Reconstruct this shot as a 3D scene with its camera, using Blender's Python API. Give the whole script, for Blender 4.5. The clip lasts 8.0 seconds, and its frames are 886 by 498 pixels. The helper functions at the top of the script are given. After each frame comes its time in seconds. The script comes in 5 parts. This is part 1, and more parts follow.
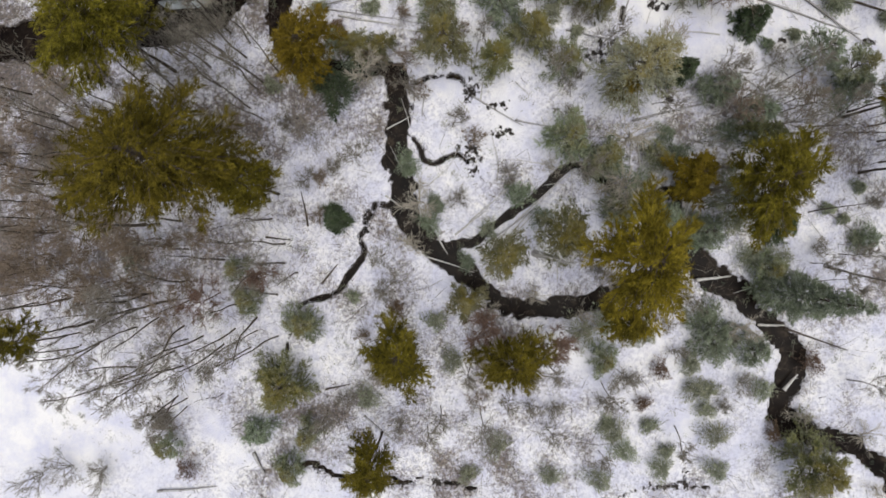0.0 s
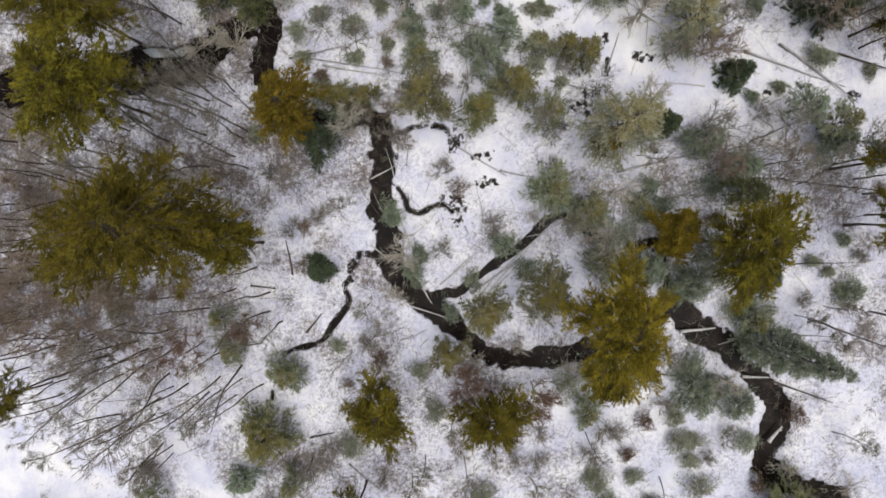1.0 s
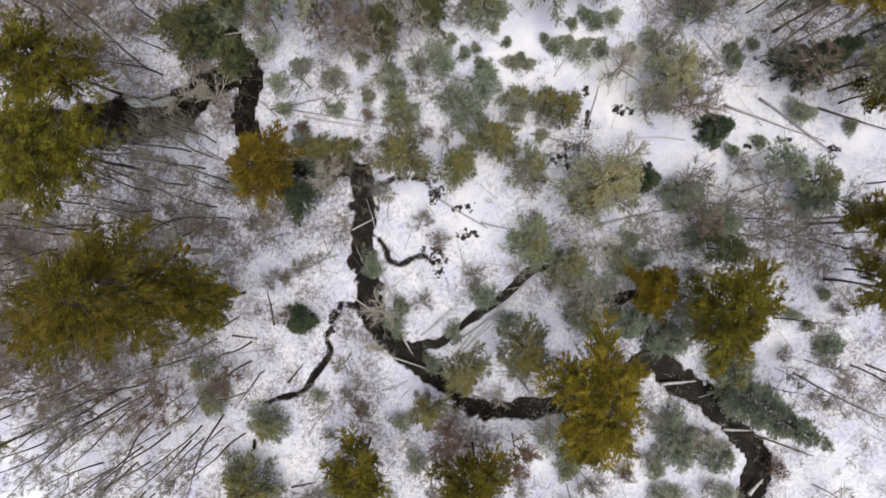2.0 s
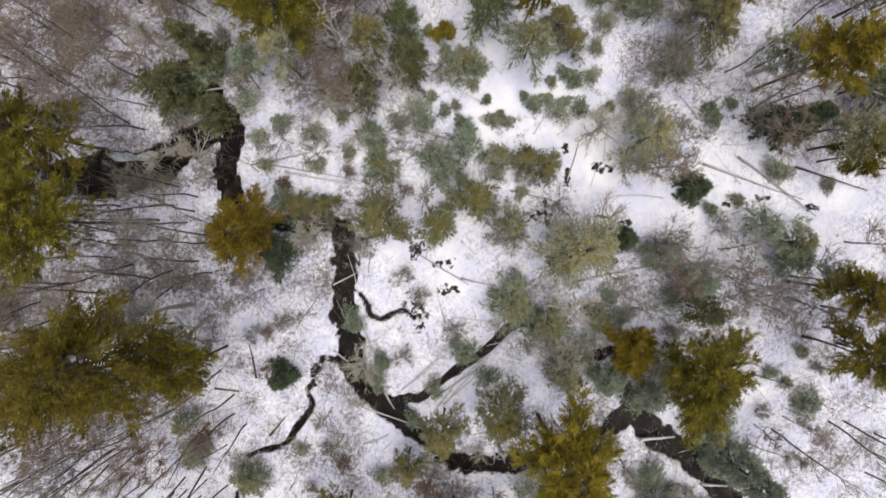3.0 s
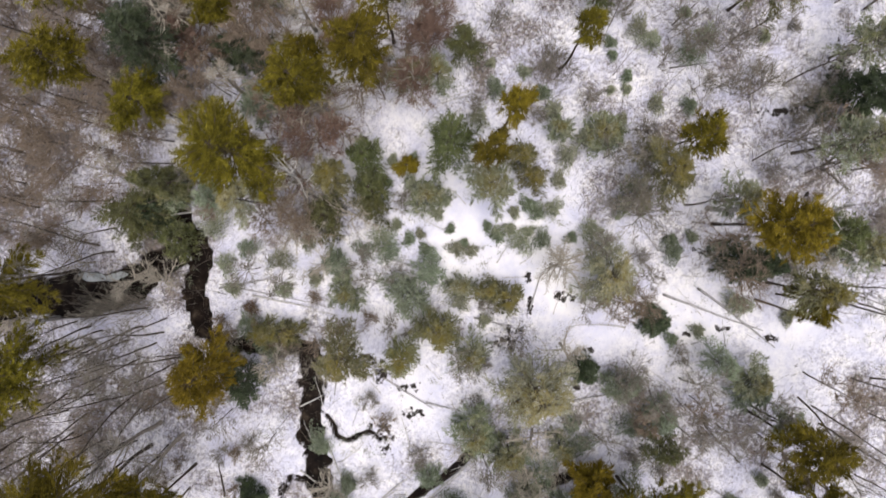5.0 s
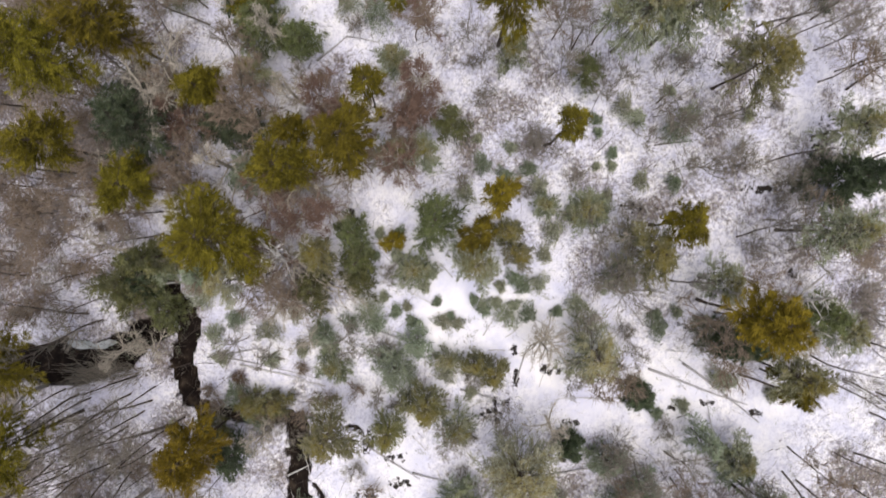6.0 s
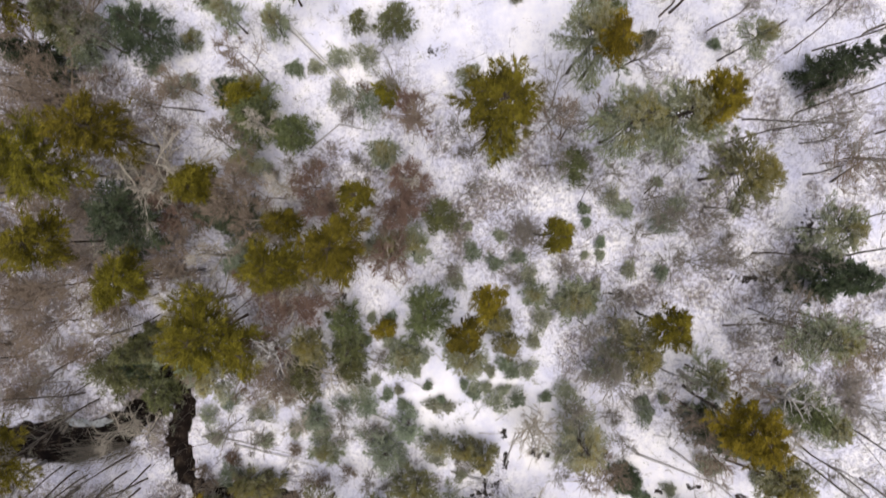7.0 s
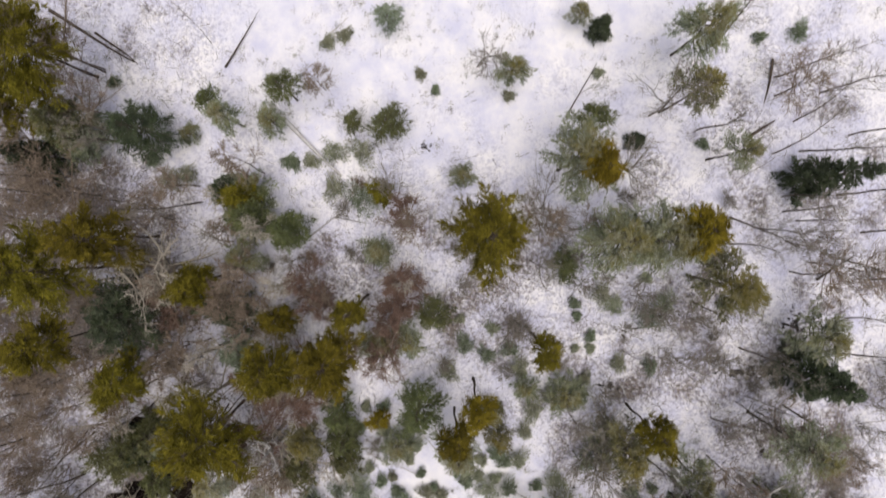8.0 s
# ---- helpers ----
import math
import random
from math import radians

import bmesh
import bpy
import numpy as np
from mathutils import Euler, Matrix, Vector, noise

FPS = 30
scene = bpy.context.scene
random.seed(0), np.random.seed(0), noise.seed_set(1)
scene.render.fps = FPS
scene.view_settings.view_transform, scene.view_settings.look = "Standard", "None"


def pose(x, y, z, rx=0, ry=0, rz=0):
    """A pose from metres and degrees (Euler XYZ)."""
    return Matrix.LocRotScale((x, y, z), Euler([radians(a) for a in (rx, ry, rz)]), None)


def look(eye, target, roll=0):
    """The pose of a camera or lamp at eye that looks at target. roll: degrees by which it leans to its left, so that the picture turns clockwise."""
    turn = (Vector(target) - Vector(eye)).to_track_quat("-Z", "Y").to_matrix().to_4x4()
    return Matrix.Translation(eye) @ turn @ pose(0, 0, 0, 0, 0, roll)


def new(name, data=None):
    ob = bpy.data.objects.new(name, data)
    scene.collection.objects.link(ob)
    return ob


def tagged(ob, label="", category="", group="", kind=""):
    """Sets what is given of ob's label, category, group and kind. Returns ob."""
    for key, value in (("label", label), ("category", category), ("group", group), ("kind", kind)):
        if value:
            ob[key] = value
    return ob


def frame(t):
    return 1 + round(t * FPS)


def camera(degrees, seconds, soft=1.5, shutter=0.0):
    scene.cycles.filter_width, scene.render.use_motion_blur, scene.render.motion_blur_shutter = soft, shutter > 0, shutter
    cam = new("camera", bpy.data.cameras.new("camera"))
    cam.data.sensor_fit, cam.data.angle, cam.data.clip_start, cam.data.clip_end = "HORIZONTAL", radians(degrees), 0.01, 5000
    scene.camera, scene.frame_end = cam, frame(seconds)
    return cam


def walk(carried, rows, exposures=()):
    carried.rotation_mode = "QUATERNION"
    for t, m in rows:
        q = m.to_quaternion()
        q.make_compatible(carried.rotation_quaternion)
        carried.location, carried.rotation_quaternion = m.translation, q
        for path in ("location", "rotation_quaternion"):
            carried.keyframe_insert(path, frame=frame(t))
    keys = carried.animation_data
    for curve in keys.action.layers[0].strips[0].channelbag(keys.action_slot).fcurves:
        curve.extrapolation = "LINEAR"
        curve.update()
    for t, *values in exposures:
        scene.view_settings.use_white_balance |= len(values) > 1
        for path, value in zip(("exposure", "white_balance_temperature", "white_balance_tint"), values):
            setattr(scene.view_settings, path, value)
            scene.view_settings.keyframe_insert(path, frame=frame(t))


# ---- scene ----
cam = camera(66.0, 8.0, soft=1.5, shutter=0.5)
METRES, EYE, TILT, LEAN, TURN = 45.0, 55.5, -91.3, 0.0, 0.0
ROWS = [
    (0.0, 0.0, 0.0, 0.0, 0.0, 0.0, -0.0),
    (0.5, 0.0153, 0.0005, 0.046, 0.13, -0.06, -0.03),
    (1.0, 0.0319, 0.0019, 0.0942, 0.18, -0.19, -0.03),
    (1.5, 0.0502, 0.0038, 0.141, 0.25, -0.23, -0.03),
    (3.0, 0.102, -0.002, 0.2913, 0.24, -0.43, -0.0),
    (3.5, 0.1206, -0.0051, 0.3485, 0.34, -0.6, 0.01),
    (4.0, 0.1375, -0.0089, 0.4049, 0.36, -0.68, 0.02),
    (4.5, 0.1538, -0.0121, 0.4638, 0.36, -0.75, 0.01),
    (6.0, 0.1883, -0.0208, 0.6405, 0.24, -0.2, -0.2),
    (6.5, 0.1988, -0.0292, 0.7154, 0.29, -0.23, -0.22),
    (7.0, 0.2055, -0.0376, 0.7966, 0.3, -0.35, -0.25),
    (7.5, 0.2139, -0.0458, 0.8814, 0.37, -0.47, -0.3),
    (8.0, 0.2181, -0.0579, 0.9671, 0.35, -0.59, -0.38),
]
walk(cam, [(t, pose(0, 0, EYE, TILT, LEAN, TURN) @ pose(METRES * x, METRES * y, METRES * z, 90 + pitch, roll, yaw)) for t, x, y, z, yaw, pitch, roll in ROWS], exposures=[(0.0, 0.6, 6450, 7), (1.5, 0.7, 6400, 9), (3.0, 0.89, 6450, 10), (4.5, 0.98, 6500, 12), (6.5, 0.98, 6500, 13), (8.0, 0.66, 6600, 13)])


# ---- world, sun, exposure ----
world = bpy.data.worlds.new("overcast_sky")
scene.world = world
world.use_nodes = True
wt = world.node_tree
sky = wt.nodes.new("ShaderNodeTexSky")
sky.sky_type, sky.sun_disc = "NISHITA", False
sky.sun_elevation, sky.sun_rotation = radians(83), radians(150)
sky.air_density, sky.dust_density, sky.ozone_density = 1.0, 4.0, 1.0
cloud = wt.nodes.new("ShaderNodeMix")
cloud.data_type = "RGBA"
cloud.inputs[0].default_value = 0.55
cloud.inputs[7].default_value = (6.6, 6.7, 7.4, 1)
wt.links.new(sky.outputs[0], cloud.inputs[6])
wt.links.new(cloud.outputs[2], wt.nodes["Background"].inputs[0])
wt.nodes["Background"].inputs[1].default_value = 0.055

sun = new("sun", bpy.data.lights.new("sun", "SUN"))
sun.data.energy, sun.data.angle, sun.data.color = 1.5, radians(45), (1.0, 0.96, 0.92)
sun.matrix_world = look((6, -10, 100), (0, 0, 0))


# ---- materials ----
def material(name, rough=0.8, spec=0.2):
    mat = bpy.data.materials.new(name)
    mat.use_nodes = True
    nt = mat.node_tree
    b = nt.nodes["Principled BSDF"]
    b.inputs["Roughness"].default_value = rough
    b.inputs["Specular IOR Level"].default_value = spec
    return mat, nt, b


def ramp(nt, fac, stops):
    r = nt.nodes.new("ShaderNodeValToRGB")
    e = r.color_ramp.elements
    while len(e) < len(stops):
        e.new(0.5)
    for k, (p, c) in enumerate(stops):
        e[k].position, e[k].color = p, (*c, 1)
    nt.links.new(fac, r.inputs[0])
    return r.outputs[0]


def noise_at(nt, scale, detail=4.0, rough=0.6, coord="Object"):
    tc = nt.nodes.new("ShaderNodeTexCoord")
    n = nt.nodes.new("ShaderNodeTexNoise")
    n.inputs["Scale"].default_value, n.inputs["Detail"].default_value, n.inputs["Roughness"].default_value = scale, detail, rough
    nt.links.new(tc.outputs[coord], n.inputs["Vector"])
    return n.outputs["Fac"]


def mix(nt, fac, a, b, blend="MIX"):
    m = nt.nodes.new("ShaderNodeMix")
    m.data_type, m.blend_type = "RGBA", blend
    for value, sock in ((fac, m.inputs[0]), (a, m.inputs[6]), (b, m.inputs[7])):
        if isinstance(value, bpy.types.NodeSocket):
            nt.links.new(value, sock)
        elif isinstance(value, tuple):
            sock.default_value = (*value, 1)
        else:
            sock.default_value = value
    return m.outputs[2]


def calc(nt, op, a, b=0.0, c=0.0):
    m = nt.nodes.new("ShaderNodeMath")
    m.operation = op
    m.use_clamp = op == "MULTIPLY_ADD"
    for k, value in enumerate((a, b, c)):
        if isinstance(value, bpy.types.NodeSocket):
            nt.links.new(value, m.inputs[k])
        else:
            m.inputs[k].default_value = value
    return m.outputs[0]


def bump(nt, b, height, strength=0.4, dist=0.05):
    n = nt.nodes.new("ShaderNodeBump")
    n.inputs["Strength"].default_value, n.inputs["Distance"].default_value = strength, dist
    nt.links.new(height, n.inputs["Height"])
    nt.links.new(n.outputs[0], b.inputs["Normal"])


def needles(name, dark, mid, light, frost=0.0, rough=0.7, hues=(0.02, 0.49), tips=None):
    """Foliage whose sprays differ one by one, tree by tree, with frost in patches and, on some trees, yellowed leaders."""
    mat, nt, b = material(name, rough, 0.08)
    geo = nt.nodes.new("ShaderNodeNewGeometry")
    info = nt.nodes.new("ShaderNodeObjectInfo")
    patch = noise_at(nt, 0.85, 4, 0.65)
    f = calc(nt, "ADD", calc(nt, "MULTIPLY", geo.outputs["Random Per Island"], 0.22), calc(nt, "MULTIPLY", patch, 0.88))
    col = ramp(nt, f, ((0.34, dark), (0.55, mid), (0.75, light)))
    hue = nt.nodes.new("ShaderNodeHueSaturation")
    nt.links.new(col, hue.inputs["Color"])
    nt.links.new(calc(nt, "MULTIPLY_ADD", info.outputs["Random"], *hues), hue.inputs["Hue"])
    nt.links.new(calc(nt, "ADD", calc(nt, "MULTIPLY", info.outputs["Random"], 0.3), 0.85), hue.inputs["Value"])
    out = hue.outputs[0]
    if tips:
        tc = nt.nodes.new("ShaderNodeTexCoord")
        sep = nt.nodes.new("ShaderNodeSeparateXYZ")
        nt.links.new(tc.outputs["Generated"], sep.inputs[0])
        top = calc(nt, "MULTIPLY_ADD", calc(nt, "ADD", sep.outputs[2], calc(nt, "MULTIPLY", noise_at(nt, 0.6, 2), 0.9)), 2.4, -2.2)
        out = mix(nt, calc(nt, "MULTIPLY", top, 0.75), out, tips)
    if frost:
        m = calc(nt, "ADD", noise_at(nt, 2.3, 4), calc(nt, "MULTIPLY", geo.outputs["Random Per Island"], 0.16))
        fac = calc(nt, "MULTIPLY", calc(nt, "MULTIPLY_ADD", m, 3.0, -1.45), frost)
        out = mix(nt, fac, out, (0.5, 0.52, 0.47))
    nt.links.new(out, b.inputs["Base Color"])
    return mat


PINE = needles("olive_pine_needles", (0.024, 0.02, 0.004), (0.112, 0.094, 0.011), (0.235, 0.195, 0.024))
GOLD = needles("golden_needles", (0.038, 0.028, 0.005), (0.142, 0.106, 0.011), (0.285, 0.212, 0.025))
HEMLOCK = needles("frosted_hemlock_needles", (0.042, 0.05, 0.025), (0.148, 0.17, 0.083), (0.34, 0.365, 0.22), 0.5, hues=(0.05, 0.47), tips=(0.17, 0.135, 0.022))
PALE = needles("pale_frosted_needles", (0.075, 0.082, 0.045), (0.22, 0.232, 0.13), (0.42, 0.43, 0.28), 0.55, hues=(0.05, 0.47), tips=(0.27, 0.215, 0.05))
FROSTED = needles("frost_covered_heath", (0.085, 0.095, 0.058), (0.23, 0.245, 0.16), (0.42, 0.435, 0.29), 0.35, hues=(0.05, 0.465))
OLIVE = needles("olive_green_needles", (0.03, 0.032, 0.01), (0.12, 0.118, 0.04), (0.26, 0.25, 0.1), 0.3, hues=(0.04, 0.475), tips=(0.19, 0.15, 0.022))
SPRUCE = needles("dark_spruce_needles", (0.012, 0.018, 0.009), (0.042, 0.058, 0.026), (0.1, 0.125, 0.062), 0.12)
GREEN = needles("fresh_green_needles", (0.022, 0.027, 0.008), (0.078, 0.09, 0.027), (0.17, 0.185, 0.065), 0.16, hues=(0.05, 0.462))
BLUE = needles("blue_green_frosted_needles", (0.05, 0.062, 0.036), (0.15, 0.184, 0.108), (0.3, 0.345, 0.23), 0.42)
TAWNY = needles("dry_russet_leaves", (0.05, 0.03, 0.018), (0.13, 0.08, 0.05), (0.24, 0.16, 0.105), 0.1)


def bark(name, a, b_, frost=0.0):
    mat, nt, b = material(name, 0.9, 0.05)
    col = ramp(nt, noise_at(nt, 6.0, 5), ((0.3, a), (0.7, b_)))
    info = nt.nodes.new("ShaderNodeObjectInfo")
    col = mix(nt, calc(nt, "MULTIPLY", info.outputs["Random"], 0.25), col, a)
    if frost:
        geo = nt.nodes.new("ShaderNodeNewGeometry")
        sep = nt.nodes.new("ShaderNodeSeparateXYZ")
        nt.links.new(geo.outputs["Normal"], sep.inputs[0])
        fac = calc(nt, "MULTIPLY_ADD", calc(nt, "ADD", sep.outputs[2], noise_at(nt, 3.0)), 2.2, -2.3)
        col = mix(nt, calc(nt, "MULTIPLY", fac, frost), col, (0.75, 0.76, 0.8))
    nt.links.new(col, b.inputs["Base Color"])
    bump(nt, b, noise_at(nt, 20.0, 4), 0.5, 0.03)
    return mat


BARK = bark("dark_conifer_bark", (0.05, 0.038, 0.03), (0.13, 0.105, 0.085))
GREYWOOD = bark("grey_hardwood_bark", (0.13, 0.115, 0.095), (0.33, 0.3, 0.25))
BROWNWOOD = bark("brown_twig_bark", (0.14, 0.108, 0.08), (0.33, 0.262, 0.2))
PALEWOOD = bark("pale_twig_bark", (0.26, 0.235, 0.19), (0.52, 0.47, 0.39))
REDWOOD = bark("reddish_twig_bark", (0.125, 0.08, 0.06), (0.27, 0.185, 0.145))
STEMWOOD = bark("dark_hardwood_stem_bark", (0.09, 0.074, 0.062), (0.2, 0.17, 0.142))
DEADWOOD = bark("bleached_dead_wood", (0.3, 0.28, 0.25), (0.62, 0.59, 0.54), 0.35)
LOGWOOD = bark("snow_dusted_log_bark", (0.1, 0.085, 0.075), (0.33, 0.3, 0.27), 0.45)


def snow_ground():
    mat, nt, b = material("snow_with_leaf_litter", 0.75, 0.25)
    coarse = noise_at(nt, 0.045, 3, 0.5)
    middle = noise_at(nt, 0.35, 5, 0.65)
    fine = noise_at(nt, 2.6, 6, 0.72)
    tiny = noise_at(nt, 9.0, 4, 0.7)
    cover = nt.nodes.new("ShaderNodeVertexColor")
    cover.layer_name = "litter"
    cover_sep = nt.nodes.new("ShaderNodeSeparateColor")
    nt.links.new(cover.outputs[0], cover_sep.inputs[0])
    littered, bank, wet = cover_sep.outputs
    thin = calc(nt, "MULTIPLY_ADD", littered, 0.95, 0.5)
    # lilac shade tone and warmer highlights put into the snow's own colour
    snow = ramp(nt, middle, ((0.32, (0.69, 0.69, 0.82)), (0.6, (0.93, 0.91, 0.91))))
    lilac_shade = calc(nt, "MULTIPLY_ADD", noise_at(nt, 0.11, 4, 0.6), 4.0, -1.9)
    snow = mix(nt, calc(nt, "MULTIPLY", lilac_shade, 0.5), snow, (0.64, 0.65, 0.8))
    # blue-grey shade of small hollows painted in, then grey specks of half-buried stalks
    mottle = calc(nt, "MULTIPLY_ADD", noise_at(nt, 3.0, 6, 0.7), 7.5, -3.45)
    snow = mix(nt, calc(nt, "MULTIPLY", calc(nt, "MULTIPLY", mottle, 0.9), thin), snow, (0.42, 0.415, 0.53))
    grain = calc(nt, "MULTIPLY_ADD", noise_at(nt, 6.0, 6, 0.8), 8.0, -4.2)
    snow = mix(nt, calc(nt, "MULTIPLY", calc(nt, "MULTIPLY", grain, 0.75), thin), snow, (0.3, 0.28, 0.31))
    # litter and grass that stick out of thin snow
    amount = calc(nt, "ADD", littered, calc(nt, "MULTIPLY", calc(nt, "ADD", middle, coarse), 0.45))
    speck = calc(nt, "ADD", calc(nt, "MULTIPLY", fine, 0.62), calc(nt, "MULTIPLY", tiny, 0.5))
    fac = calc(nt, "MULTIPLY_ADD", calc(nt, "ADD", speck, calc(nt, "MULTIPLY", amount, 0.34)), 7.0, -5.6)
    litter = ramp(nt, noise_at(nt, 5.0, 3), ((0.3, (0.035, 0.026, 0.02)), (0.5, (0.12, 0.092, 0.07)), (0.7, (0.24, 0.19, 0.14))))
    blotch = calc(nt, "MULTIPLY_ADD", calc(nt, "ADD", noise_at(nt, 0.9, 5, 0.7), calc(nt, "MULTIPLY", amount, 0.35)), 2.6, -1.75)
    snow = mix(nt, calc(nt, "MULTIPLY", blotch, 0.3), snow, (0.36, 0.33, 0.36))
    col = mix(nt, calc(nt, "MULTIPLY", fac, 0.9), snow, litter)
    # bare mud on the steep creek banks
    geo = nt.nodes.new("ShaderNodeNewGeometry")
    sep = nt.nodes.new("ShaderNodeSeparateXYZ")
    nt.links.new(geo.outputs["Normal"], sep.inputs[0])
    steep = calc(nt, "MULTIPLY_ADD", calc(nt, "ADD", sep.outputs[2], calc(nt, "MULTIPLY", tiny, 0.3)), -5.0, 4.9)
    mud = ramp(nt, fine, ((0.3, (0.018, 0.013, 0.01)), (0.7, (0.075, 0.053, 0.036))))
    col = mix(nt, steep, col, mud)
    # ragged mud and undercut shade painted on banks; small wet holes in mires
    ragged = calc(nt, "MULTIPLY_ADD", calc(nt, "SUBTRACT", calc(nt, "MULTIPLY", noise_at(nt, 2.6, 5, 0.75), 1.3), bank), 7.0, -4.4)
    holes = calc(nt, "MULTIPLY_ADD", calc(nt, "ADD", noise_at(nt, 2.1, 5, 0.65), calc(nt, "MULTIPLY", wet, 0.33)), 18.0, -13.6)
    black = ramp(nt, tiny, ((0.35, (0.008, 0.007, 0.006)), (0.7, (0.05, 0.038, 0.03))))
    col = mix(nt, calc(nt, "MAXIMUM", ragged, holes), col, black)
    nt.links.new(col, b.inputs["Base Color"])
    bump(nt, b, calc(nt, "ADD", fine, calc(nt, "MULTIPLY", tiny, 0.5)), 0.8, 0.18)
    return mat


SNOW = snow_ground()


def creek_water():
    mat, nt, b = material("dark_peaty_water", 0.25, 0.04)
    col = ramp(nt, noise_at(nt, 0.9, 6, 0.72), ((0.35, (0.004, 0.003, 0.003)), (0.55, (0.014, 0.01, 0.008)), (0.72, (0.06, 0.045, 0.032))))
    nt.links.new(col, b.inputs["Base Color"])
    bump(nt, b, noise_at(nt, 3.0, 3), 0.12, 0.05)
    return mat


WATER = creek_water()
ICE, _nt, _b = material("thin_snowy_ice", 0.35, 0.4)
_nt.links.new(ramp(_nt, noise_at(_nt, 0.9, 5), ((0.35, (0.3, 0.33, 0.34)), (0.6, (0.6, 0.63, 0.64)))), _b.inputs["Base Color"])


# ---- mesh helpers ----
def mesh_of(name, verts, faces, mat):
    """One mesh from arrays of corners and of faces with equal numbers of corners."""
    verts, faces = np.asarray(verts, float), np.asarray(faces, int)
    me = bpy.data.meshes.new(name)
    me.vertices.add(len(verts))
    me.vertices.foreach_set("co", verts.ravel())
    k = faces.shape[1]
    me.loops.add(faces.size)
    me.loops.foreach_set("vertex_index", faces.ravel())
    me.polygons.add(len(faces))
    me.polygons.foreach_set("loop_start", np.arange(len(faces)) * k)
    me.polygons.foreach_set("loop_total", np.full(len(faces), k))
    me.materials.append(mat)
    me.update(calc_edges=True)
    return me


def part(name, me, parent, label=""):
    ob = new(name, me)
    ob.parent = parent
    return tagged(ob, label) if label else ob


def unit(v):
    return v / np.maximum(np.linalg.norm(v, axis=-1, keepdims=True), 1e-9)


def tubes(p, q, r0, r1, sides=3):
    """Tapered open tubes from p to q, one for each row."""
    p, q = np.asarray(p, float), np.asarray(q, float)
    d = unit(q - p)
    ref = np.where(np.abs(d[:, 2:3]) > 0.9, np.array([[1.0, 0, 0]]), np.array([[0, 0, 1.0]]))
    u = unit(np.cross(d, ref))
    w = np.cross(d, u)
    ang = np.arange(sides) * 2 * np.pi / sides
    ring = u[:, None] * np.cos(ang)[None, :, None] + w[:, None] * np.sin(ang)[None, :, None]
    v = np.concatenate((p[:, None] + ring * np.reshape(r0, (-1, 1, 1)), q[:, None] + ring * np.reshape(r1, (-1, 1, 1))), 1)
    base = np.arange(len(p))[:, None] * 2 * sides
    k = np.arange(sides)
    f = np.stack((k, (k + 1) % sides, (k + 1) % sides + sides, k + sides), 1)
    return v.reshape(-1, 3), (base[:, :, None] + f[None]).reshape(-1, 4)


def tube_along(pts, rad, sides):
    """One tube with shared rings along a line of points."""
    pts, rad = np.asarray(pts, float), np.asarray(rad, float)
    d = unit(np.gradient(pts, axis=0))
    ref = np.array([1.0, 0, 0]) if abs(d[:, 2].mean()) > 0.7 else np.array([0, 0, 1.0])
    u = unit(np.cross(d, ref))
    w = np.cross(d, u)
    ang = np.arange(sides) * 2 * np.pi / sides
    v = pts[:, None] + (u[:, None] * np.cos(ang)[None, :, None] + w[:, None] * np.sin(ang)[None, :, None]) * rad[:, None, None]
    k = np.arange(sides)
    ring = np.stack((k, (k + 1) % sides, (k + 1) % sides + sides, k + sides), 1)
    return v.reshape(-1, 3), (np.arange(len(pts) - 1)[:, None, None] * sides + ring[None]).reshape(-1, 4)


def ribbons(rng, pts, rad):
    """Flat tapered strips along limbs too thin to show as round."""
    p, q = pts[:, :-1].reshape(-1, 3), pts[:, 1:].reshape(-1, 3)
    side = unit(np.cross(q - p, rng.normal(0, 0.5, p.shape) + np.array([0, 0, 1.0])))
    a, b = rad[:, :-1].reshape(-1, 1), rad[:, 1:].reshape(-1, 1)
    v = np.stack((p - side * a, p + side * a, q + side * b, q - side * b), 1).reshape(-1, 3)
    return v, np.arange(len(v)).reshape(-1, 4)


def joined(pieces):
    vs, fs, n = [], [], 0
    for v, f in pieces:
        vs.append(v)
        fs.append(f + n)
        n += len(v)
    return np.concatenate(vs), np.concatenate(fs)


def limbs(rng, start, way, length, r0, segs, wander=0.25, lift=0.15):
    """Curved limbs, one for each row: their points (rows, segs + 1, 3) and the radius at each point."""
    pts, d = [start], unit(way)
    for _ in range(segs):
        d = unit(d + rng.normal(0, wander, d.shape) + np.array([0, 0, lift]))
        pts.append(pts[-1] + d * (length / segs)[:, None])
    taper = np.linspace(1, 0.25, segs + 1)
    return np.stack(pts, 1), r0[:, None] * taper[None]


def limb_tubes(pts, rad, sides):
    p, q = pts[:, :-1].reshape(-1, 3), pts[:, 1:].reshape(-1, 3)
    return tubes(p, q, rad[:, :-1].ravel(), rad[:, 1:].ravel(), sides)


def offshoots(rng, pts, count, low, spread):
    """Starts and ways of count side limbs on each limb, from the share low of its length outwards."""
    n, m, _ = pts.shape
    t = rng.uniform(low, 0.97, (n, count)) * (m - 1)
    i = np.minimum(t.astype(int), m - 2)
    rows = np.arange(n)[:, None]
    a, b = pts[rows, i], pts[rows, i + 1]
    start = a + (b - a) * (t - i)[..., None]
    way = unit(unit(b - a) + rng.normal(0, spread, a.shape))
    return start.reshape(-1, 3), way.reshape(-1, 3), (t / (m - 1)).ravel()


